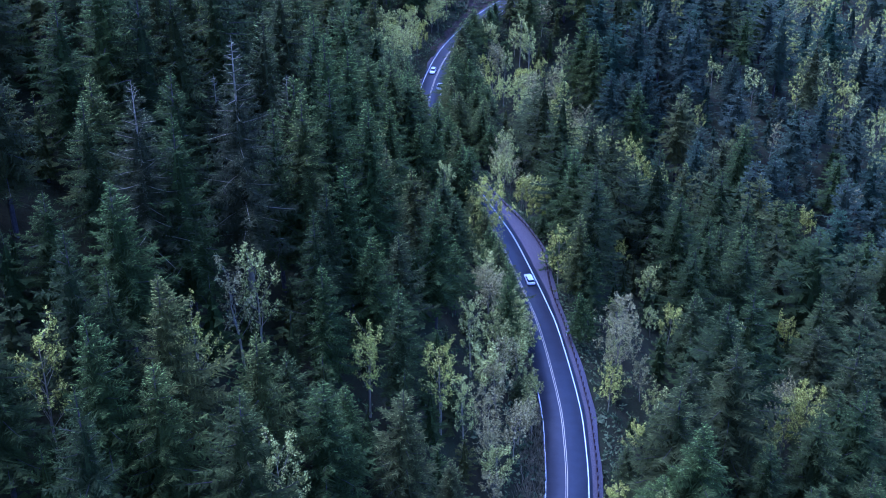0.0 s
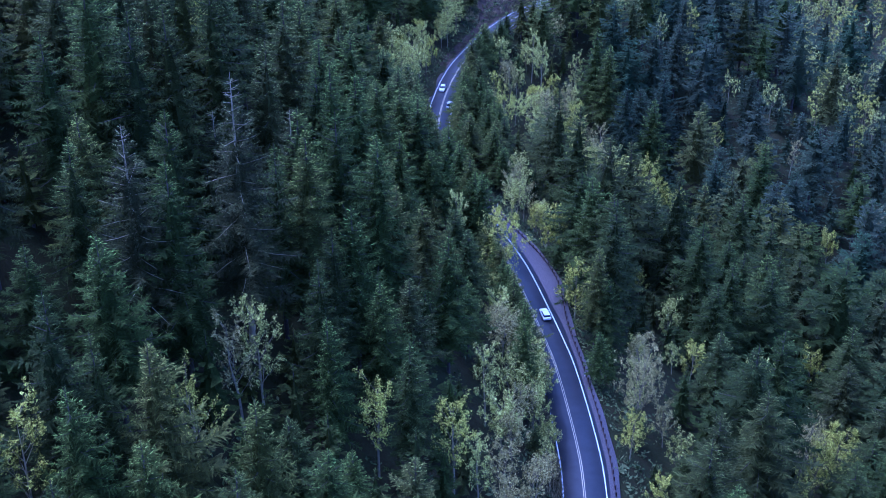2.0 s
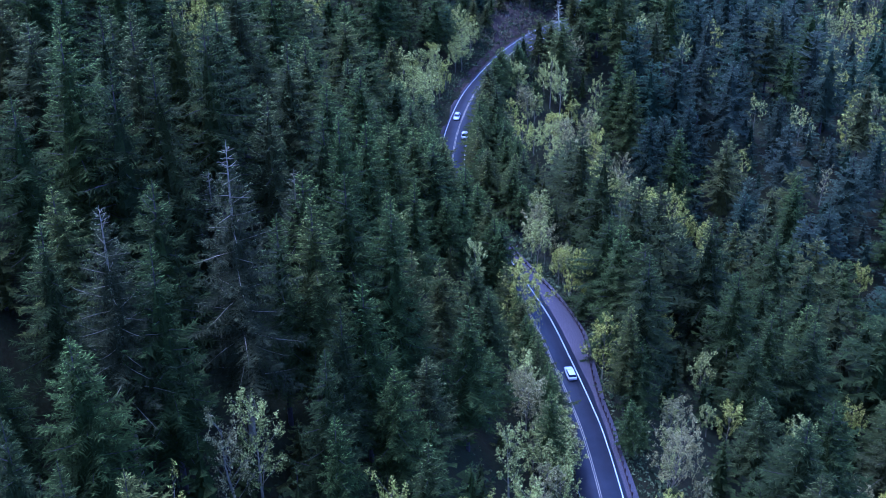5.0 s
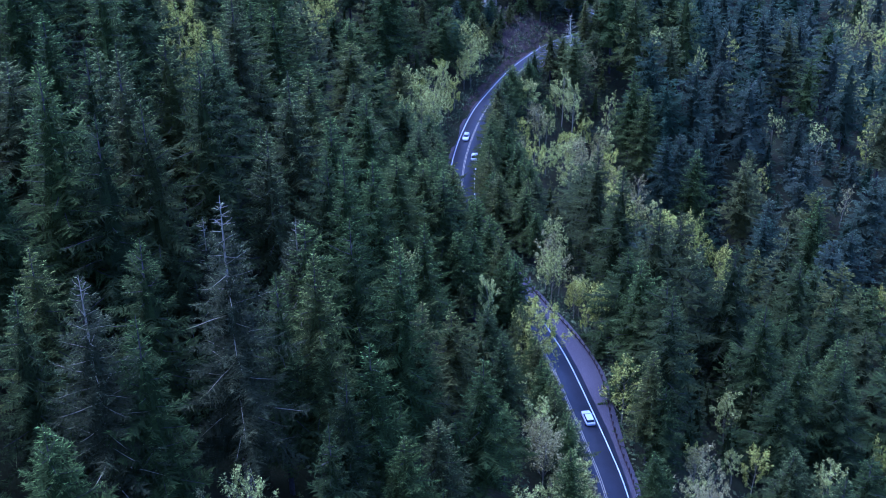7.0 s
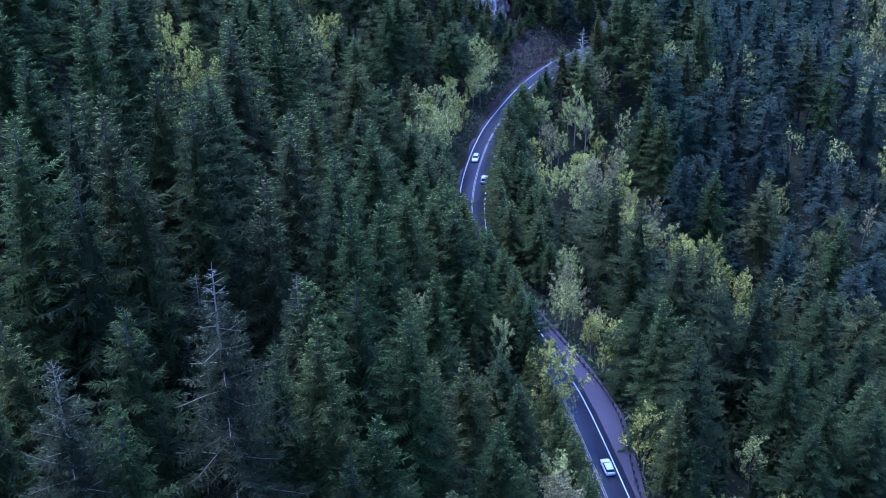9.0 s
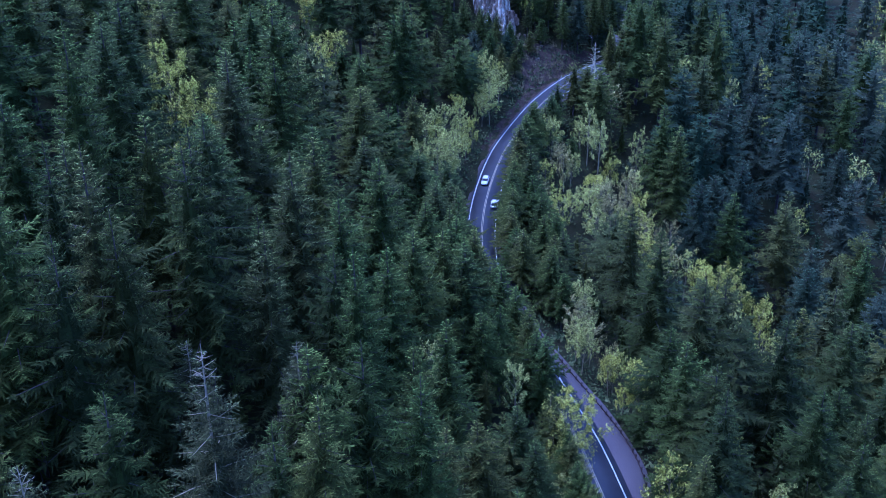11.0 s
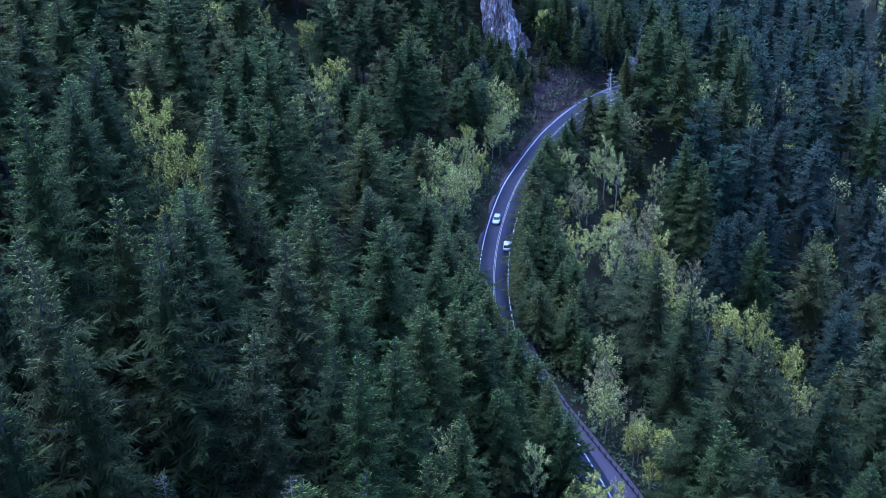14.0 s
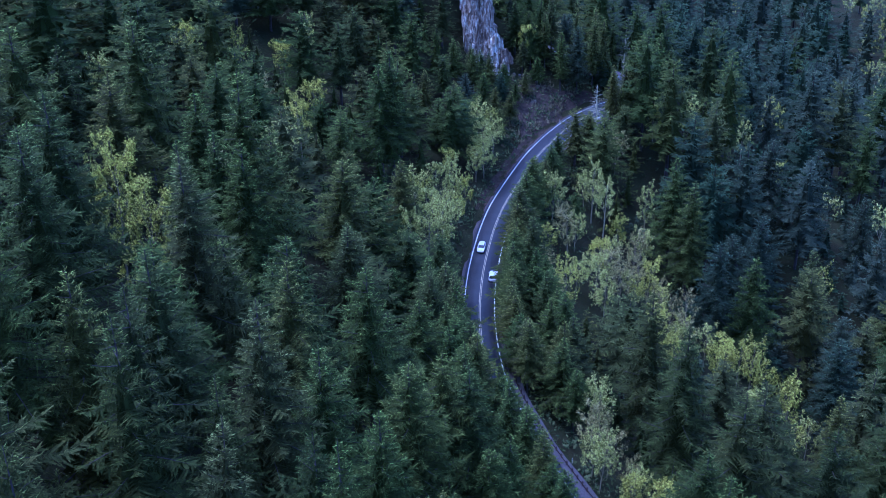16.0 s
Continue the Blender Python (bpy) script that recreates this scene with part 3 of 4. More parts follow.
def plant_fir(x, y, height, k, girth=1.0):
    girth = clear_of_road(x, y, height, girth)
    stand = tint_of(x, y, k)
    if stand:
        return plant((FIR_SHADE, FIR_HAZE)[stand - 1], x, y, height, 30, k, girth * (30 / height) ** 0.3)
    if height > 35:
        return plant(FIR_TALL, x, y, height, 42, k, girth * (42 / height) ** 0.3)
    return plant(FIR, x, y, height, 30, k, girth * (30 / height) ** 0.3)


def plant_leafy(kind, x, y, height, k, girth=1.0):
    """A broadleaf tree of a kind: high-crowned where it has to reach up among the conifers."""
    if height > 17:
        return plant(LEAFY[kind, "tall"], x, y, height, 22, k, girth)
    return plant(LEAFY[kind, "low"], x, y, height, 14, k, girth)


# tops of the tallest trees: x, y, height above the road
UPHILL = [(-37.9, 156.5, 79.4), (-45.7, 126.7, 77), (-35.3, 127.6, 70), (-38.8, 103, 70.8), (-26, 192.8, 71.3), (-18.3, 157, 54.5), (-20.1, 161.8, 61.4), (-16, 180, 60.6),
          (-48, 182, 90.6), (-53, 197, 94), (-54, 184, 96.6), (-19.8, 197, 69), (-23.4, 181.5, 73), (-10.7, 200.7, 54.4), (-41.4, 211.5, 87.9), (-48, 194, 95), (-44.7, 191.5, 88.9),
          (-33.2, 212, 76.3), (-22.2, 214, 71.6), (-13.2, 195, 66.3), (-14.8, 212.4, 58.7), (-18.7, 173.5, 60.3), (-12.2, 174.2, 50.2), (-7, 161.3, 47.5), (-27.5, 178.4, 71.9),
          (-41.8, 119.2, 69.5), (-24.8, 132.8, 58.2), (-42, 127.8, 71.1), (-34.7, 117.8, 63.4), (13, 204.3, 24.8)]
UPHILL_BEYOND = [(-36.1, 223, 73.2), (-26.2, 236, 68.4), (-23.8, 275.5, 56.6), (-44, 234, 82.4), (-33.6, 267, 66.5), (-32.4, 231.5, 77.7), (-45.9, 259, 82.5), (-60.8, 258, 92),
                 (-48.8, 221.7, 87.3), (-2, 267.5, 31.1), (-22.4, 369, 31.6), (-46, 304, 77.4), (-18.9, 230, 63.4), (-8.1, 267, 44), (1.3, 279.3, 28), (-11.2, 229, 52), (-5.8, 260.6, 33.7),
                 (-1.2, 284, 29.9), (-12.3, 268, 46.2), (-57.1, 220.9, 99.2), (-44.1, 295, 68.9), (-49.8, 301, 68.1), (-46.7, 245.5, 77.3), (-42.1, 263.8, 68.4), (-32.4, 253, 70.7),
                 (-59.3, 244, 93.3), (-42.9, 221.3, 85.7), (-36.7, 382, 37.2), (-28.4, 400, 43.5), (-42.6, 379, 29.8), (-50.2, 277.6, 76.3), (-25.4, 219, 69), (-2.5, 297, 24), (-7, 303, 27)]
BEND = [(14.7, 483.4, 26.6), (24, 478, 25), (29.5, 480, 26), (35, 485, 27), (38.3, 488, 26), (36.5, 495, 27), (19.5, 486, 28), (30, 492, 28), (38.8, 465.5, 17), (43, 468, 18), (48, 473, 20), (54, 477, 20),
        (46, 470.5, 20), (51.5, 478, 21), (53, 485, 20), (53.5, 493, 20), (41, 461, 13), (61, 492, 15), (45.5, 473.5, 23), (38.6, 462.5, 20), (49.5, 480.5, 23), (37.2, 499, 26), (56, 484, 22), (62.6, 470, 5.8), (95, 491, -1), (-25.8, 405, 45.5), (-10.5, 313, 27), (-9, 291, 33),
        (-15, 322, 30), (-4.5, 471, 18.5), (-1.2, 470, 17), (1.0, 469, 20), (5.5, 467, 13.3), (-8.5, 470, 24)]
VERGE = [(3.8, 282.5, 22), (5, 275.5, 21), (0.6, 290, 22), (-1.6, 299.5, 20), (-4.8, 309, 20)]
DOWNHILL = [(86.5, 402.8, -11.5), (58, 387.4, -0.4), (67.2, 386, -4), (134.4, 442.7, -32.3), (85.4, 368, -17.8), (102.6, 374.7, -14.7), (66.2, 261.4, 4.6), (84.9, 286.3, -6.2),
            (54.9, 223.6, 9.7), (45.9, 181.9, 19.7), (33, 231.7, 17.1), (30.6, 233.8, 23.9), (65, 403, -6.8), (112.3, 437.7, -13.9), (88.4, 378, -17.4), (74.4, 282.5, -4.3),
            (31.8, 263.3, 26.2), (178, 543, -39), (53.5, 405.8, 8), (149, 443, -45), (73.7, 407.3, -3.4), (49.9, 414.9, 11.2), (84.3, 445, 2.4), (130, 514, -2.4)]
BARE_TOPS = [(-31.8, 171, 85.7), (-42.9, 154.7, 84.7), (-39.6, 195.0, 70.6), (-27.3, 194.0, 71.0)]
YELLOW = [(-49.7, 122, 67.9), (-12, 159.7, 45.6), (-0.4, 164.6, 38.2), (-34, 142, 58), (48.8, 286, -14.7), (26.3, 279, 10.3), (36.2, 383.8, -9.4), (75, 212, -8.4),
          (-8.9, 393, 10.4), (23.2, 278.6, 3.7), (64.4, 369.7, -16.4), (54.6, 366.3, -17), (54.6, 243.8, -6),
          (84.3, 234, -23.8), (90, 231.4, -24.9), (108.8, 323.7, -46), (36.7, 184.4, 1.4), (41.5, 363.6, -13), (60.8, 369, -15.3), (158.7, 539, -22), (-47, 386, 44), (-7, 402, 12), (16.1, 361, 11.5), (72.4, 361.7, -26), (67.8, 367.9, -24), (40.4, 369.6, -8.5), (57.7, 371.3, -18.5), (68.7, 199.4, -6), (93.2, 272.8, -27), (43.5, 361.7, -8.5), (101.2, 505, -6.5), (40.3, 236.3, 1), (-57.8, 440.4, 37), (-59.5, 444, 34), (-80.4, 420, 49), (13.4, 485, 26), (-47.5, 418, 33)]
PALE = [(36.5, 214, 2.5), (44, 201, 1.5), (38.5, 222.5, 4), (-28.5, 159, 60.9), (-21.7, 126, 49.4), (18.7, 313, 10.5), (35.3, 387.7, -9), (44, 422, 0.5), (-16.4, 366, 22.8), (64, 359, -25.1), (76.3, 355.4, -31.7),
        (0.7, 258.7, 26.2), (5.3, 189.2, 31), (3.6, 164, 29.5), (72, 249, -14), (125.5, 320, -49.5), (52.4, 261.4, -4.6), (51.6, 368.3, -11.4), (28, 416, 11.4), (66, 476, 4), (-13, 375, 19), (-11, 384, 16), (-20, 386, 22), (-1.8, 419.8, 15.5), (-19.5, 363.4, 21.5), (16.2, 406.5, 11), (30.8, 410.5, 9.5), (49.9, 242.2, -11.5), (121.8, 343.3, -49), (8.0, 183.2, 23)]
BROWN = [(-31, 155.2, 59.3), (39.5, 231.8, 4.7), (42, 208, 2.8), (49.9, 381.8, -8.8)]
placed = []
kept_clear = []
count = 0


def rise_of(x, y, top, least, most):
    return min(max(top - float(ground_height(x, y)[0]), least), most)


for kinds, model, spots, least, most in ((SNAG, 45, BARE_TOPS, 14, 52), (FIR, 30, UPHILL, 14, 46), (FIR, 30, UPHILL_BEYOND, 14, 46), (FIR, 30, DOWNHILL, 14, 40), (FIR, 30, BEND, 12, 40), (FIR, 30, VERGE, 12, 30),
                                         ("yellow", 16, YELLOW, 9, 24), ("pale", 16, PALE, 9, 24), ("brown", 16, BROWN, 9, 24)):
    for x, y, top in spots:
        if any(math.hypot(x - a, y - b) < 1.5 for a, b, _ in placed):
            continue
        h = rise_of(x, y, top, least, most)
        if model == 45:
            plant(kinds, x, y, h, model, count, (45 / h) ** 0.3)
        elif model == 30:
            plant_fir(x, y, h, count, rng.uniform(0.92, 1.1) * (0.8 if y > 455 else 0.92 if x < 0 and y < 230 else 1.12 if x < 0 else 1.0))
        else:
            plant_leafy(kinds, x, y, h, count)
        placed.append((x, y, 4.5))
        kept_clear.append((x, y, float(ground_height(x, y)[0]) + h))
        count += 1

# large broadleaf trees below the near stretch and high on the uphill slope
for k, x, y, top in ((0, 36.3, 210.5, 14.5), (1, 82.3, 220.5, -12.5), (0, 79, 230, -17), (1, 33.5, 197, 5.5), (1, 9.8, 249.8, 24.5), (1, -62.7, 284.7, 77.6), (1, -55.4, 273.8, 72.6)):
    h = min(max(top - float(ground_height(x, y)[0]), 12), 27)
    plant(GRAND, x, y, h, 25, k, 1.0 if x > 0 else 0.8)
    placed.append((x, y, 6))
    kept_clear.append((x, y, top - 6))

# dead trees standing past the far bend
for k, (x, y, h) in enumerate(((33.6, 458.4, 16.5), (46, 540, 22), (54, 545, 22), (58, 560, 20))):
    plant(DEAD, x, y, h, 18, k, (18 / h) ** 0.4 * (1.7 if k < 1 else 1.0))
    placed.append((x, y, 3))
    kept_clear.append((x, y, float(ground_height(x, y)[0]) + h - 3))

# conifers close along both sides of the middle stretch
row_rng = random.Random(33)
for side_sign, lo, hi, step, near, far, low, high, girth in ((-1, 268, 340, 4.2, 6.6, 9.0, 20, 26, 1.1), (-1, 286, 336, 5.5, 11, 16, 22, 28, 1.0), (1, 322, 418, 4.6, 7.3, 8.4, 14, 19, 1.25), (1, 418, 437, 4.6, 8.0, 9.4, 11, 15, 1.25), (1, 312, 378, 4.4, 11, 19, 15, 22, 1.1)):
    for k in range(int((hi - lo) / step)):
        i = int(np.abs(LINE[:, 1] - (lo + step * k)).argmin())
        extra = PAVED_R[i] - 5.0 if side_sign > 0 else 0.0
        x, y = LINE[i] + RIGHT[i] * side_sign * (row_rng.uniform(near, far) + extra)
        if any(math.hypot(x - a, y - b) < 2.6 for a, b, _ in placed):
            continue
        h = row_rng.uniform(low, high)
        plant_fir(x, y, h, count, girth)
        placed.append((x, y, 4))
        count += 1

# slender conifers that close in on the talus and hide the road past the bend
for x, y, h in ((-13, 452, 15), (-6.5, 449, 14), (-1, 455, 13), (-18, 442, 16), (-10, 441, 15), (-3, 443, 13), (2.5, 451, 12), (-21, 432, 17), (-14, 430, 15), (-7, 434, 14), (3.2, 442, 11), (7, 455, 10), (-4, 462, 15), (-10, 462, 16), (4.5, 462, 11), (9, 464, 9), (6, 469, 10), (12.5, 470.5, 9), (16.5, 477, 10), (1, 467, 12),
                (40.5, 489, 11), (41.5, 493, 10), (38, 486, 11), (33, 489, 12), (35, 494, 13), (29, 489, 14), (37.5, 499, 12), (31, 500, 14), (26, 493, 15), (14, 487, 17), (18, 491, 19), (10, 489, 18), (22, 492, 18), (15, 497, 20), (12, 480.5, 11), (24, 485, 13), (28, 497, 16)):
    if any(math.hypot(x - a, y - b) < 1.5 for a, b, _ in placed):
        continue
    plant_fir(x, y, h, count, 1.05)
    placed.append((x, y, 3.5))
    count += 1

# thin broadleaf trees leaning over the uphill verge
verge_rng = random.Random(21)
for k in range(36):
    i = int(np.abs(LINE[:, 1] - (184 + 2.15 * k)).argmin())
    off = -verge_rng.uniform(6.6, 9.2)
    x, y = LINE[i] + RIGHT[i] * off
    h = verge_rng.uniform(7, 9) if y < 196 else verge_rng.uniform(10, 12.5) if y < 222 else verge_rng.uniform(12.5, 15) if y < 248 else verge_rng.uniform(13.5, 16.5)
    if y > 218 and k % 4:
        x, y = LINE[i] + RIGHT[i] * -verge_rng.uniform(7.6, 9.2)
        plant_fir(x, y, verge_rng.uniform(14, 18), count, 0.9)
    elif y > 218:
        plant_leafy("pale", x, y, verge_rng.uniform(8, 11), count, 1.3)
    elif k % 5 == 2:
        plant_fir(x - 1.0, y, h * 0.9, count, 0.8)
    else:
        plant_leafy(verge_rng.choice(("pale", "pale", "brown", "pale", "brown")), x, y, h, count, 1.05)
    placed.append((x, y, 3))
    count += 1

# slim pale trees that reach out over the near lane
for k in range(15):
    i = int(np.abs(LINE[:, 1] - (214 + 3.2 * k)).argmin())
    x, y = LINE[i] + RIGHT[i] * -verge_rng.uniform(6.0, 6.8)
    plant_leafy(verge_rng.choice(("pale", "brown")), x, y, verge_rng.uniform(8.5, 11), count, 1.4)
    placed.append((x, y, 3))
    count += 1

# pale thickets on the bank above the near stretch, and below the far bend
for k in range(58):
    if k < 20:
        i = int(np.abs(LINE[:, 1] - (154 + 3.9 * k)).argmin())
        x, y = LINE[i] + RIGHT[i] * -verge_rng.uniform(9.5, 15.5)
        h = verge_rng.uniform(9, 13)
    elif k < 40:
        i = int(np.abs(LINE[:, 1] - (374 + 3.1 * (k - 20))).argmin())
        x, y = LINE[i] + RIGHT[i] * verge_rng.uniform(13, 36)
        h = verge_rng.uniform(10, 15)
    else:
        i = int(np.abs(LINE[:, 1] - (370 + 4.0 * (k - 40))).argmin())
        x, y = LINE[i] + RIGHT[i] * -verge_rng.uniform(8.5, 17)
        h = verge_rng.uniform(9, 14)
    if any(math.hypot(x - a, y - b) < 2.4 for a, b, _ in placed):
        continue
    plant_leafy(verge_rng.choice(("pale", "brown", "brown") if k < 20 else ("pale", "pale", "yellow", "brown") if k < 40 else ("pale", "yellow", "pale")), x, y, h, count, 1.1)
    placed.append((x, y, 3))
    kept_clear.append((x, y, float(ground_height(x, y)[0]) + h))
    count += 1

# a belt of broadleaf trees below the far bend, and a stand beside the pull-out
for k in range(40):
    u = verge_rng.random()
    if k < 26:
        x, y = 34 + 42 * u + verge_rng.uniform(-6, 6), 390 - 36 * u + verge_rng.uniform(-9, 9)
        h = verge_rng.uniform(11, 18)
    else:
        i = int(np.abs(LINE[:, 1] - (268 + 56 * u)).argmin())
        x, y = LINE[i] + RIGHT[i] * (PAVED_R[i] + verge_rng.uniform(4, 15))
        h = verge_rng.uniform(10, 16)
    if any(math.hypot(x - a, y - b) < 3.0 for a, b, _ in placed):
        continue
    plant_leafy(verge_rng.choice(("yellow", "pale", "brown", "yellow", "pale", "brown")), x, y, h, count, 0.95)
    placed.append((x, y, 3))
    kept_clear.append((x, y, float(ground_height(x, y)[0]) + h))
    count += 1

# the rest of the forest
fill = random.Random(5)
far_wood, far_leaf, things = [], ([], [], []), 0
grove_wood, grove_leaf = [], ([], [])
near_count = 0
cell = {}
for x, y, r in placed:
    cell.setdefault((int(x // 8), int(y // 8)), []).append((x, y))


def free(x, y, gap):
    i, j, r = int(x // 8), int(y // 8), int(gap // 8) + 1
    return all(math.hypot(x - a, y - b) > gap for p in range(-r, r + 1) for q in range(-r, r + 1) for a, b in cell.get((i + p, j + q), ()))


def valley_grove(x, y):
    """The pale broadleaf woods across the valley floor."""
    return y > 425 and x > 152 + 0.235 * (y - 492)


cand_x = np.array([fill.uniform(-130, 340) for _ in range(20000)])
cand_y = np.array([fill.uniform(-60, 840) for _ in range(20000)])
cand_d, cand_i = road_offset(cand_x, cand_y)
cand_e = pullout(LINE[cand_i, 1])
cand_z = ground_height(cand_x, cand_y)
kept_clear = np.array(kept_clear)


def below_sightline(x, y, z):
    """How tall a tree may be here before it hides the leading crowns beyond it from the camera."""
    best = 99.0
    for ey, ez, near, far in ((12.0, 151.0, 0, 290), (75.0, 186.0, 190, 999)):
        if y <= near:
            continue
        ex = -0.09 * ey
        tx, ty, tz = kept_clear[:, 0] - ex, kept_clear[:, 1] - ey, kept_clear[:, 2]
        dist = np.hypot(tx, ty)
        here = math.hypot(x - ex, y - ey)
        side = np.abs(tx * (y - ey) - ty * (x - ex)) / dist
        ok = (side < 3.2) & (dist > here + 1) & (dist < here + 45) & (kept_clear[:, 1] < far)
        if ok.any():
            best = min(best, float((ez + (tz[ok] - 6.5 - ez) * here / dist[ok]).min()) - z)
    return best


spots = []
for x, y, d, e, z in zip(cand_x, cand_y, cand_d, cand_e, cand_z):
    wide = max(0.38 * y + 28, 80)
    verge = 13.0 if y < 182 else 7.2
    if x < -min(wide, 120) or x > wide or -verge < d < e + 2.0:
        continue
    if d < 0 and 446 < y < 478 and d > -17 or -9 < x < 14 and 455 < y < 492:
        continue
    gap = 6.4 if abs(d) < 20 else (8.4 if y < 160 else 9.0 if y < 230 else 11.0 if y < 400 else 10.0) if d < 0 else 9.2 if d > 35 and y < 310 else 11.0 if y < 340 else 11.5 if y < 400 else 10.0 if valley_grove(x, y) else 13.0 if y < 620 else 16
    if not free(x, y, gap):
        continue
    spots.append((x, y, d, z))
    cell.setdefault((int(x // 8), int(y // 8)), []).append((x, y))
for x, y, d, z in spots:
    patch = math.sin(x * 0.045 + 1.0) * math.sin(y * 0.031 + 0.6) + 0.5 * math.sin(x * 0.11 - y * 0.07)
    if d < 0:
        leafy = 0.0 if y < 210 else 0.03 + 0.06 * max(0.0, patch) if y < 335 else 0.14
        if d > -16:
            leafy = 0.2 if 218 < y < 305 else 0.65
    else:
        leafy = (0.2 if 312 < y < 450 else 0.5) if d < 14 else (0.03 if d > 42 and y < 300 else 0.08 + 0.25 * max(0.0, patch) if d < 72 else 0.02 + 0.05 * max(0.0, patch)) + (0.22 if 36 < d < 72 and 270 < y < 420 else 0) + (0.72 if valley_grove(x, y) else 0.25 if x > 118 and 340 < y < 430 else 0)
    room = below_sightline(x, y, z) if y < 458 else 99.0
    if room < 6:
        if d < 30 or y < 330:
            continue
        room = 8.0
    if fill.random() < leafy:
        kind = fill.choice(("yellow", "pale", "yellow", "brown") if d > 0 else ("brown", "pale", "pale", "brown") if d > -18 else ("yellow", "pale", "pale", "brown"))
        h = (fill.uniform(8, 13) if d < 0 else fill.uniform(9, 16)) if d > -18 else fill.uniform(14, 20)
        if d > 36:
            h = fill.uniform(13, 19)
        h = min(h, room)
        if y >= 430 and d > 60 or things >= 200:
            (wv, wq), (lv, lq, lt) = BROAD_FAR[count % 3]
            s, a = h / 16, fill.uniform(0, 6.28)
            turn = np.array([[math.cos(a), -math.sin(a), 0], [math.sin(a), math.cos(a), 0], [0, 0, 1]])
            grove_wood.append(((wv * s) @ turn.T + np.array([x, y, z - 0.2]), wq))
            grove_leaf[0 if kind == "yellow" else 1].append(((lv * s) @ turn.T + np.array([x, y, z - 0.2]), lq))
            count += 1
            continue
        if things < 200 and y < 520:
            plant_leafy(kind, x, y, h, count)
            things += 1
            count += 1
            continue
    h = fill.uniform(18, 29) if d < 0 and y > 335 and d > -60 else fill.uniform(20, 36) if d < -22 else (fill.uniform(20, 27) if 258 < y < 312 else fill.uniform(13, 21)) if d < 0 else (fill.uniform(15, 21) if 312 < y < 450 else fill.uniform(12, 18)) if d < 13 else fill.uniform(25, 42) if y < 380 else fill.uniform(26, 42)
    h = min(h, room)
    girth = fill.uniform(0.88, 1.12) * (30 / h) ** 0.3 * (1.08 if d < 0 and y < 230 else 1.22 if d < 0 and y < 335 else 1.3 if y > 335 and d < 0 else 1.2 if y > 430 and d < 13 else 1.15 if y > 400 else 1.15 if d > 13 and y > 330 else 1.3 if d > 13 else 1.2)
    if near_count < 240 and 80 < y < 335 and abs(x) < 0.38 * y + 20 and -95 < x < 95:
        plant_fir(x, y, h, count, girth / (30 / h) ** 0.3)
        near_count += 1
        count += 1
        continue
    (wv, wq), (lv, lq, lt) = (FIR_FAR if 90 < y < 560 else FIR_DISTANT)[count % 4]
    a = fill.uniform(0, 6.28)
    s = h / 30
    turn = np.array([[math.cos(a), -math.sin(a), 0], [math.sin(a), math.cos(a), 0], [0, 0, 1]])
    k = np.array([s * girth, s * girth, s])
    far_wood.append(((wv * k) @ turn.T + np.array([x, y, z - 0.2]), wq))
    far_leaf[tint_of(x, y, count)].append(((lv * k) @ turn.T + np.array([x, y, z - 0.2]), lq, lt))
    count += 1


# young conifers in the gaps
for k in range(9000):
    x, y = fill.uniform(-110, 190), fill.uniform(92, 600)
    if abs(x) > 0.38 * y + 20 or not free(x, y, 4.6 if x < 0 and y < 230 else 5.0 if -20 < x < 10 and y < 300 else 5.6 if x > 25 and y < 420 else 6.4):
        continue
    d = float(road_offset(x, y)[0][0])
    if -10.5 < d < 9.5 or d < 0 and 440 < y < 480 and d > -16 or -9 < x < 12 and 455 < y < 492:
        continue
    cell.setdefault((int(x // 8), int(y // 8)), []).append((x, y))
    z, h, a = float(ground_height(x, y)[0]), fill.uniform(6, 11) if abs(d) < 20 else fill.uniform(8, 18), fill.uniform(0, 6.28)
    if d > 30 and y > 330:
        h *= 0.75
    h = min(h, max(3.5, below_sightline(x, y, z)))
    (wv, wq), (lv, lq, lt) = FIR_YOUNG[k % 3]
    turn = np.array([[math.cos(a), -math.sin(a), 0], [math.sin(a), math.cos(a), 0], [0, 0, 1]])
    wide = h / 30 * (1.7 if d > 30 and y > 330 else 1.25)
    grow = np.array([wide, wide, h / 30])
    far_wood.append(((wv * grow) @ turn.T + np.array([x, y, z - 0.2]), wq))
    far_leaf[tint_of(x, y, k)].append(((lv * grow) @ turn.T + np.array([x, y, z - 0.2]), lq, lt))


def joined(name, pieces, mat):
    """Many plants in one mesh; each has a tone of its own."""
    v, q, tips, tones, base = [], [], [], [], 0
    for k, piece in enumerate(pieces):
        pv, pq = piece[:2]
        v.append(pv)
        q.append(pq + base)
        tips.append(piece[2] if len(piece) > 2 else np.zeros(len(pv)))
        tones.append(np.full(len(pv), (k * 0.618) % 1))
        base += len(pv)
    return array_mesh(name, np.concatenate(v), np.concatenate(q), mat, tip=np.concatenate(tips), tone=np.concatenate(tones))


for ob in DEAD + FIR + FIR_TALL + FIR_SHADE + FIR_HAZE + SNAG + GRAND + [t for group in LEAFY.values() for t in group]:
    if ob.name not in used:
        for piece in list(ob.children):
            bpy.data.objects.remove(piece)
        bpy.data.objects.remove(ob)

woods = tagged(new("far_woods"), "dense conifer forest covering the farther slopes", "forest", kind="stuff")
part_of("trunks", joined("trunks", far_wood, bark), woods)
for pieces, mat in zip(far_leaf, (needles, needles_shade, needles_haze)):
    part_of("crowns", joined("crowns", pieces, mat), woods)
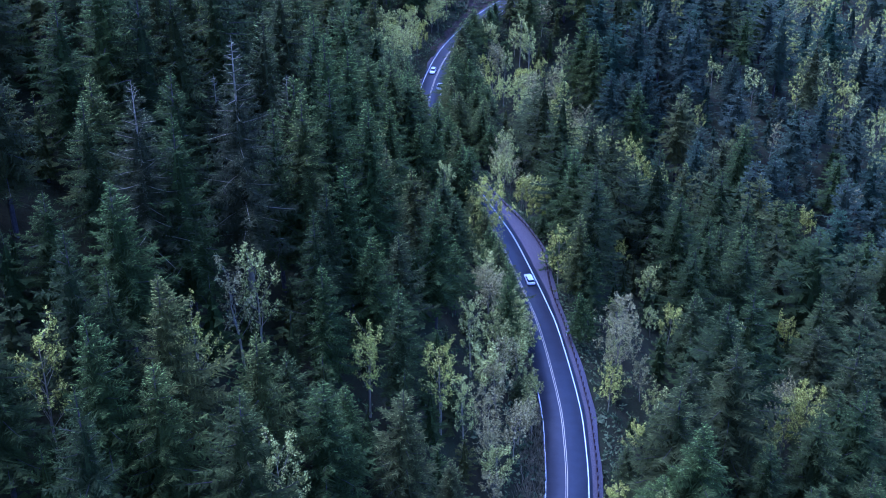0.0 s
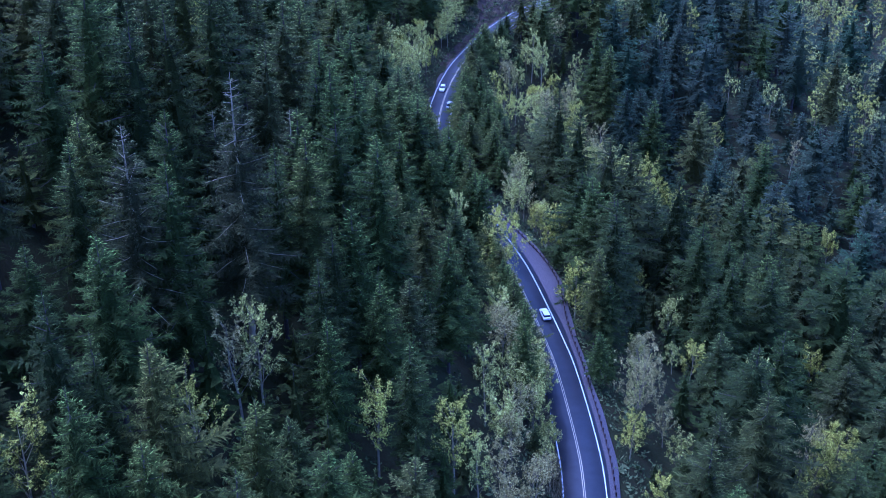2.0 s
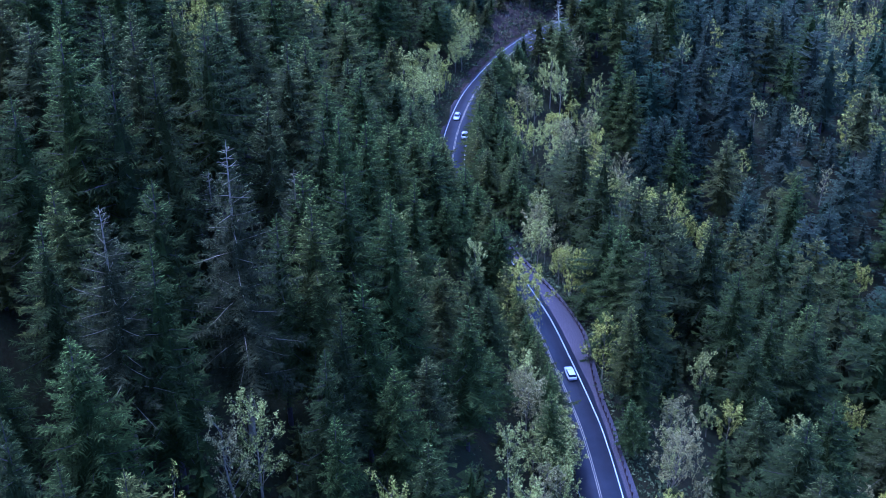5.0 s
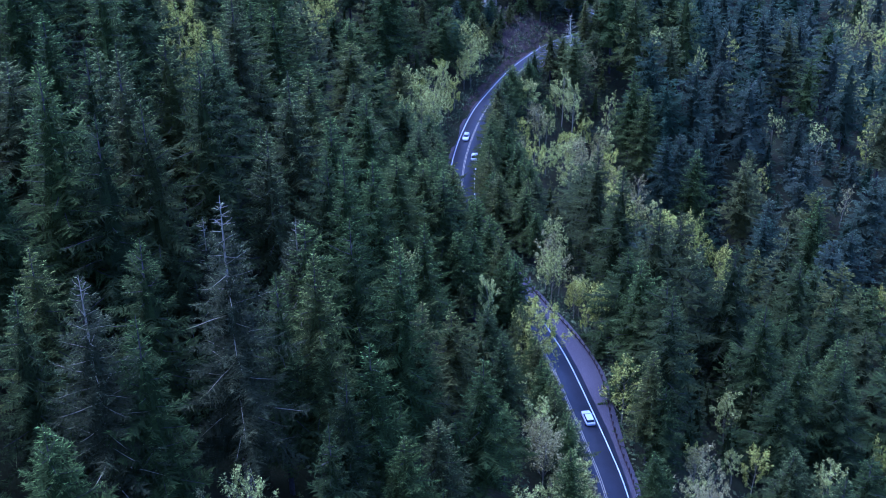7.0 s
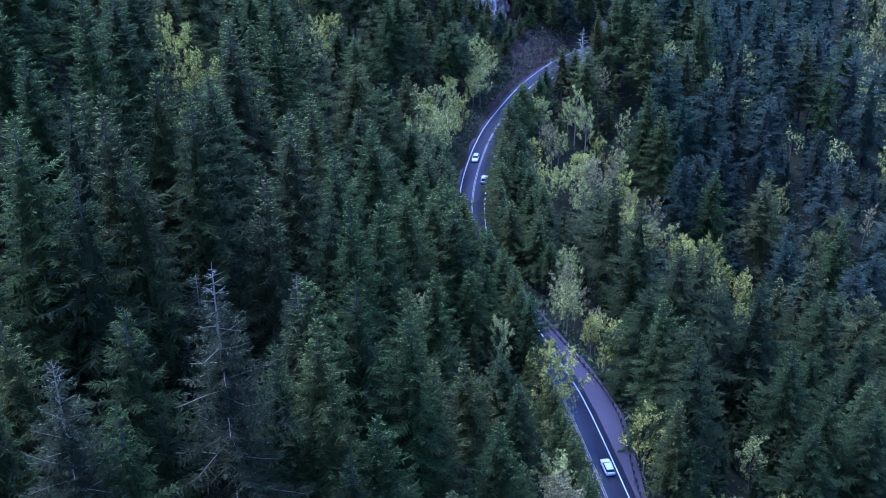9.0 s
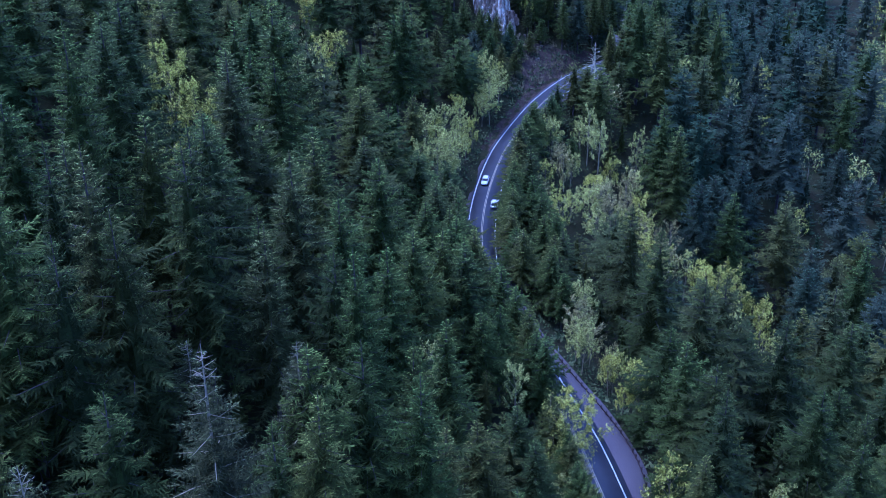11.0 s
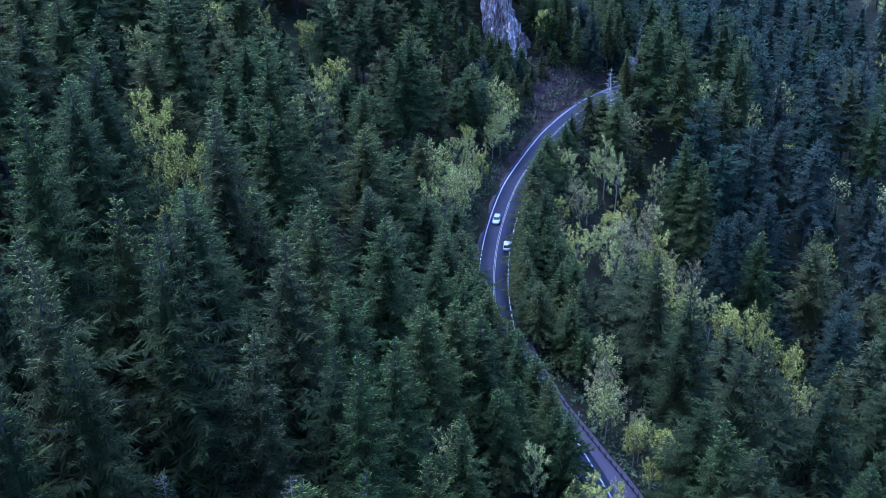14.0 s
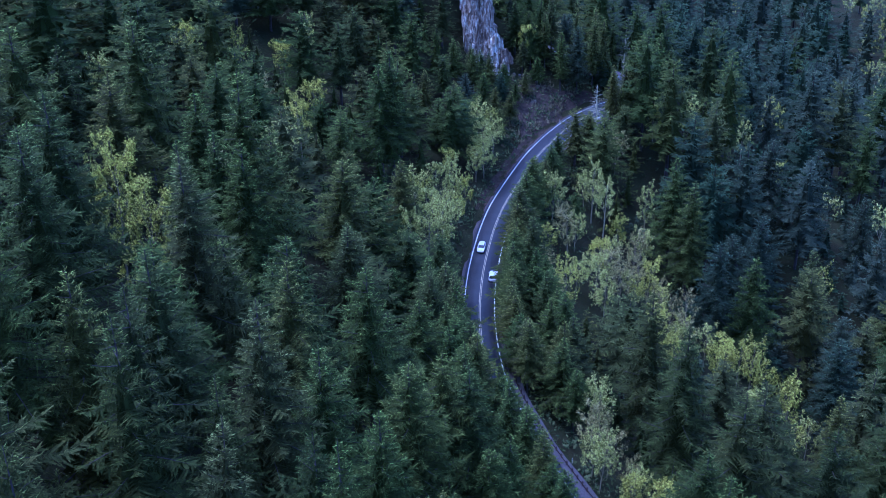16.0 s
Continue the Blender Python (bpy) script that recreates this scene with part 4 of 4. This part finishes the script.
grove = tagged(new("far_grove"), "pale green broadleaf woods on the far valley slope", "forest", kind="stuff")
part_of("trunks", joined("trunks", grove_wood, bark_pale), grove)
for pieces, mat in zip(grove_leaf, (leaf_yellow, leaf_pale)):
    if pieces:
        part_of("crowns", joined("crowns", pieces, mat), grove)

# ---- undergrowth ----
under = np.random.default_rng(8)
ux, uy = under.uniform(-95, 150, 9000), under.uniform(95, 500, 9000)
side_i = under.integers(40, len(LINE) - 60, 5000)
side_o = np.where(under.random(5000) < 0.5, -under.uniform(5.9, 12, 5000), PAVED_R[side_i] + under.uniform(1.6, 9, 5000))
ux = np.concatenate([ux, LINE[side_i, 0] + RIGHT[side_i, 0] * side_o])
uy = np.concatenate([uy, LINE[side_i, 1] + RIGHT[side_i, 1] * side_o])
ux, uy = np.concatenate([ux, under.uniform(-6, 30, 90)]), np.concatenate([uy, under.uniform(445, 490, 90)])
ud, ui = road_offset(ux, uy)
keep = ((ud < -5.9) | (ud > PAVED_R[ui] + 1.5)) & (np.abs(ux) < 0.38 * uy + 30) & (uy > 100)
ux, uy = ux[keep], uy[keep]
uz = ground_height(ux, uy)
per = 5
n_leaf = len(ux) * per
size = np.repeat(under.uniform(0.35, 1.0, len(ux)), per)
centre = np.repeat(np.stack([ux, uy, uz + 0.15], axis=1), per, axis=0)
centre += under.normal(0, 1, (n_leaf, 3)) * size[:, None] * np.array([0.8, 0.8, 0.35]) + np.array([0, 0, 0.5]) * size[:, None]
nrm = under.normal(0, 1, (n_leaf, 3)) * 0.7 + np.array([0, 0, 0.8])
nrm /= np.linalg.norm(nrm, axis=1)[:, None]
sa = np.cross(nrm, under.normal(0, 1, (n_leaf, 3)))
sa /= np.linalg.norm(sa, axis=1)[:, None]
sb = np.cross(nrm, sa)
sz = (size * under.uniform(0.35, 0.8, n_leaf))[:, None]
uv = np.stack([centre - sa * sz, centre - sb * sz * 0.5, centre + sa * sz, centre + sb * sz * 0.5], axis=1).reshape(-1, 3)
tagged(new("undergrowth", array_mesh("undergrowth", uv, np.arange(n_leaf * 4).reshape(-1, 4), shrub_leaf)), "low ferns and shrubs covering the forest floor", "undergrowth", kind="stuff")

# dry brush on the bare slope under the cliff
bx, by = under.uniform(-4, 30, 700), under.uniform(440, 482, 700)
bd = road_offset(bx, by)[0]
bushy = (bd < -6.5) & (bd > -24) & (np.sin(bx * 0.55 + 1.0) * np.sin(by * 0.43) > -0.25)
bx, by = bx[bushy], by[bushy]
brush_v = []
for x, y, z in zip(bx, by, ground_height(bx, by)):
    for k in range(9):
        a, lean, l = under.uniform(0, 6.28), under.uniform(0.2, 0.9), under.uniform(0.5, 1.5)
        foot = np.array([x + under.normal(0, 0.3), y + under.normal(0, 0.3), z + 0.1])
        side = np.array([-math.sin(a), math.cos(a), 0]) * under.uniform(0.06, 0.2)
        brush_v += [foot - side, foot + side, foot + np.array([math.cos(a) * lean, math.sin(a) * lean, 1.0]) * l]

# pale dry brush along the uphill edge of the near stretch
for k in range(1300):
    i = int(np.abs(LINE[:, 1] - under.uniform(150, 305)).argmin())
    x, y = LINE[i] + RIGHT[i] * -(5.1 + 4.2 * under.random() ** 1.6)
    z = float(ground_height(x, y)[0])
    for j in range(7):
        a, lean, l = under.uniform(0, 6.28), under.uniform(0.15, 0.7), under.uniform(0.7, 2.6)
        foot = np.array([x + under.normal(0, 0.3), y + under.normal(0, 0.3), z + 0.1])
        side = np.array([-math.sin(a), math.cos(a), 0]) * under.uniform(0.04, 0.13)
        brush_v += [foot - side, foot + side, foot + np.array([math.cos(a) * lean, math.sin(a) * lean, 1.0]) * l]
tagged(new("dry_brush", array_mesh("dry_brush", np.array(brush_v), np.arange(len(brush_v)).reshape(-1, 3), dry_stalks)), "dry pale brown brush along the road cutting", "brush", kind="stuff")

# ---- guard rail and marker posts ----


def box_bm(size, centre=(0, 0, 0), bevel=0.0):
    bm = bmesh.new()
    bmesh.ops.create_cube(bm, size=1, matrix=Matrix.Translation(centre) @ Matrix.Diagonal((*size, 1)))
    if bevel:
        bmesh.ops.bevel(bm, geom=bm.edges[:], offset=bevel, segments=2, affect="EDGES")
    return bm


def guard_rail(lo, hi):
    rail = tagged(new("guard_rail"), "rust-brown steel guard rail on posts along the drop", "guard rail")
    i0, i1 = int(np.abs(LINE[:, 1] - lo).argmin()), int(np.abs(LINE[:, 1] - hi).argmin())
    section = [(0.00, 0.42), (-0.06, 0.47), (-0.06, 0.53), (0.0, 0.57), (-0.06, 0.61), (-0.06, 0.68), (0.0, 0.73), (0.02, 0.73), (-0.03, 0.57), (0.02, 0.42)]
    v, q, k = [], [], len(section)
    for i in range(i0, i1):
        for o, z in section:
            p = LINE[i] + RIGHT[i] * (PAVED_R[i] + 0.35 + o)
            v.append((p[0], p[1], z))
    for i in range(i1 - i0 - 1):
        for a in range(k):
            b = (a + 1) % k
            q.append((i * k + a, i * k + b, (i + 1) * k + b, (i + 1) * k + a))
    part_of("rail", array_mesh("rail", v, q, rusty_steel), rail)
    post = box_bm((0.26, 0.24, 1.3), (0, 0, 0.3), 0.02)
    post_mesh = bpy.data.meshes.new("post")
    post.to_mesh(post_mesh)
    post.free()
    post_mesh.materials.append(rusty_steel)
    for i in range(i0, i1 - 1):
        ob = part_of("post", post_mesh, rail)
        p = LINE[i] + RIGHT[i] * (PAVED_R[i] + 0.50)
        ob.matrix_basis = pose(p[0], p[1], 0.0, 0, 0, math.degrees(math.atan2(TANG[i, 1], TANG[i, 0])))
    return rail


guard_rail(158, 442)


def marker_post():
    root = tagged(new("marker_post"), "slim white roadside marker post with a grey band", "marker post", "marker posts")
    part("post", box_bm((0.12, 0.06, 1.15), (0, 0, 0.5), 0.02), white_plastic, root)
    part("reflector", box_bm((0.09, 0.02, 0.2), (0, -0.035, 0.88), 0.005), grey_metal, root, "grey reflector plate")
    return root


marker = marker_post()
for k, (x, y) in enumerate(((27.1, 220.6), (11.6, 298.6), (23.0, 463.8), (28.3, 169.0), (3.2, 428.0))):
    m = pose(x, y, 0.0, 0, 0, 10 * k)
    if k:
        copy_thing(marker, m)
    else:
        marker.matrix_basis = m

# ---- cars ----


def loft(rows):
    """A closed body from cross rows of equal point counts."""
    bm = bmesh.new()
    rings = [[bm.verts.new(p) for p in r] for r in rows]
    n = len(rows[0])
    for a, b in zip(rings, rings[1:]):
        for i in range(n):
            bm.faces.new((a[i], a[(i + 1) % n], b[(i + 1) % n], b[i]))
    bm.faces.new(rings[0][::-1])
    bm.faces.new(rings[-1])
    bmesh.ops.recalc_face_normals(bm, faces=bm.faces[:])
    return bm


def body_ring(x, half, low, high, tuck=0.08):
    return [(x, -half + tuck, low), (x, -half, low + 0.18), (x, -half, high - 0.12), (x, -half + 0.1, high), (x, half - 0.1, high), (x, half, high - 0.12), (x, half, low + 0.18), (x, half - tuck, low)]


def cabin_ring(x, bottom, top, low, high):
    return [(x, -bottom, low), (x, -top, high), (x, top, high), (x, bottom, low)]


def car(label, tall):
    root = tagged(new("car"), label, "car", "cars on the road")
    part("body", loft([body_ring(-2.25, 0.78, 0.42, 0.85), body_ring(-2.1, 0.88, 0.3, 0.98), body_ring(-1.3, 0.92, 0.25, 1.02), body_ring(0.9, 0.92, 0.25, 1.0),
                       body_ring(1.7, 0.9, 0.28, 0.93), body_ring(2.15, 0.82, 0.33, 0.82), body_ring(2.3, 0.7, 0.42, 0.7)]), car_white, root)
    part("window_glass", loft([cabin_ring(-2.0, 0.78, 0.66, 0.98, 1.0), cabin_ring(-1.65, 0.8, 0.64, 0.98, tall - 0.06), cabin_ring(0.15, 0.8, 0.64, 0.98, tall - 0.06), cabin_ring(1.0, 0.78, 0.7, 0.96, 0.99)]), car_glass, root, "dark tinted window glass")
    roof = loft([cabin_ring(-1.75, 0.66, 0.6, tall - 0.07, tall - 0.03), cabin_ring(-1.2, 0.68, 0.6, tall - 0.06, tall), cabin_ring(-0.2, 0.68, 0.6, tall - 0.06, tall), cabin_ring(0.2, 0.66, 0.6, tall - 0.07, tall - 0.03)])
    part("roof", roof, car_white, root)
    for sx in (-1.35, 1.4):
        for sy in (-0.86, 0.86):
            bm = bmesh.new()
            bmesh.ops.create_cone(bm, cap_ends=True, segments=20, radius1=0.34, radius2=0.34, depth=0.22, matrix=pose(sx, sy, 0.34, 90))
            bmesh.ops.bevel(bm, geom=[e for e in bm.edges if len(e.link_faces) == 2 and any(len(f.verts) > 4 for f in e.link_faces)], offset=0.03, segments=1, affect="EDGES")
            wheel = part("wheel", bm, rubber, root)
            bm = bmesh.new()
            bmesh.ops.create_cone(bm, cap_ends=True, segments=16, radius1=0.21, radius2=0.18, depth=0.04, matrix=pose(sx, sy + (0.12 if sy > 0 else -0.12), 0.34, -90 if sy > 0 else 90))
            part("rim", bm, grey_metal, wheel, "grey alloy rim")
    for sy in (-0.62, 0.62):
        part("headlight", box_bm((0.1, 0.3, 0.14), (2.2, sy, 0.68), 0.03), grey_metal, root, "clear glass headlight")
        part("taillight", box_bm((0.08, 0.24, 0.2), (-2.2, sy, 0.8), 0.03), red_lens, root, "red taillight")
        part("door_mirror", box_bm((0.12, 0.18, 0.13), (0.75, sy * 1.62, 1.02), 0.03), car_white, root)
    return root


def park(ob, x, y, back):
    i = int(((LINE - np.array([x, y])) ** 2).sum(axis=1).argmin())
    ob.matrix_basis = pose(x, y, 0.07, 0, 0, math.degrees(math.atan2(TANG[i, 1], TANG[i, 0])) + (180 if back else 0))


park(car("white estate car driving on the mountain road", 1.5), 20.4, 243.8, False)
park(car("white sport utility vehicle on the far bend", 1.72), -1.0, 368.2, False)
park(car("white hatchback car coming down the far bend", 1.48), -3.4, 382.5, True)

# ---- rock ----
stone = random.Random(4)


def buttress(cx, cy, rx, ry, base, top, lean, block):
    """A craggy half-round rock face of upright jointed blocks that step in and out."""
    na, nz = 34, max(12, int((top - base) / 0.55))
    cols, shift = 9, {}
    v, quads = [], []
    for iz in range(nz):
        u = iz / (nz - 1)
        for ia in range(na):
            a = radians(-105 + 210 * ia / (na - 1))
            c = int((ia + 0.8 * math.sin(iz * 0.21)) * cols / na)
            row = int((iz * 0.55 + 2.3 * c) / (3.1 + 1.1 * (c % 3)))
            if (c, row) not in shift:
                shift[c, row] = (stone.uniform(-block, block), stone.uniform(-0.4, 0.4))
            push, slide = shift[c, row]
            fine = stone.uniform(-0.13, 0.13)
            grow = (1.15 - 0.35 * u) * (1 + 0.12 * math.sin(3 * a + iz * 0.17))
            q = 1 + (push + fine) / max(rx, ry)
            v.append((cx + (rx * grow * q) * math.sin(a) + 0.3 * slide, cy + lean * (top - base) * u - (ry * grow * q) * math.cos(a), base + (top - base) * u * (1 - 0.14 * math.sin(a) ** 2 + 0.05 * slide) + stone.uniform(-0.1, 0.1)))
    for iz in range(nz - 1):
        for ia in range(na - 1):
            b = iz * na + ia
            quads.append((b, b + 1, b + na + 1, b + na))
    bm = bmesh.new()
    vs = [bm.verts.new(p) for p in v]
    for q in quads:
        bm.faces.new([vs[i] for i in q])
    bm.faces.new([vs[(nz - 1) * na + i] for i in range(na)])
    bmesh.ops.triangulate(bm, faces=bm.faces[:])
    return bm


cliff = tagged(new("rock_cliff"), "brown and pale weathered basalt cliff above the road", "cliff", kind="")
part("rock_face", buttress(-3.6, 482.0, 2.6, 2.6, 8, 44, 0.16, 0.75), basalt, cliff)
part("rock_face", buttress(0.2, 482.6, 2.6, 2.8, 8, 47, 0.16, 0.9), basalt, cliff)
part("rock_face", buttress(-1.9, 486.0, 4.5, 3.4, 12, 58, 0.2, 1.0), basalt, cliff)
# broken shoulder of the cliff that runs down to the talus
part("rock_shoulder", buttress(3.7, 480.0, 2.1, 2.6, 5, 23.5, 0.1, 1.1), basalt, cliff)
part("rock_shoulder", buttress(6.5, 478.8, 2.1, 2.4, 3, 19.0, 0.12, 1.1), basalt, cliff)
part("rock_shoulder", buttress(6.0, 476.2, 1.8, 1.8, 2, 12.5, 0.12, 0.8), basalt, cliff)
for k in range(40):
    x, y = stone.uniform(0, 17), stone.uniform(466, 480)
    g = float(ground_height(x, y)[0])
    r = stone.uniform(0.25, 0.8)
    bm = bmesh.new()
    bmesh.ops.create_icosphere(bm, subdivisions=1, radius=r)
    for v in bm.verts:
        v.co = v.co * stone.uniform(0.75, 1.2) + Vector((x, y, g + 0.15 * r))
    tagged(part("boulder", bm, rubble, None, "broken grey basalt boulder on the talus slope"), category="boulder", group="boulders below the cliff")
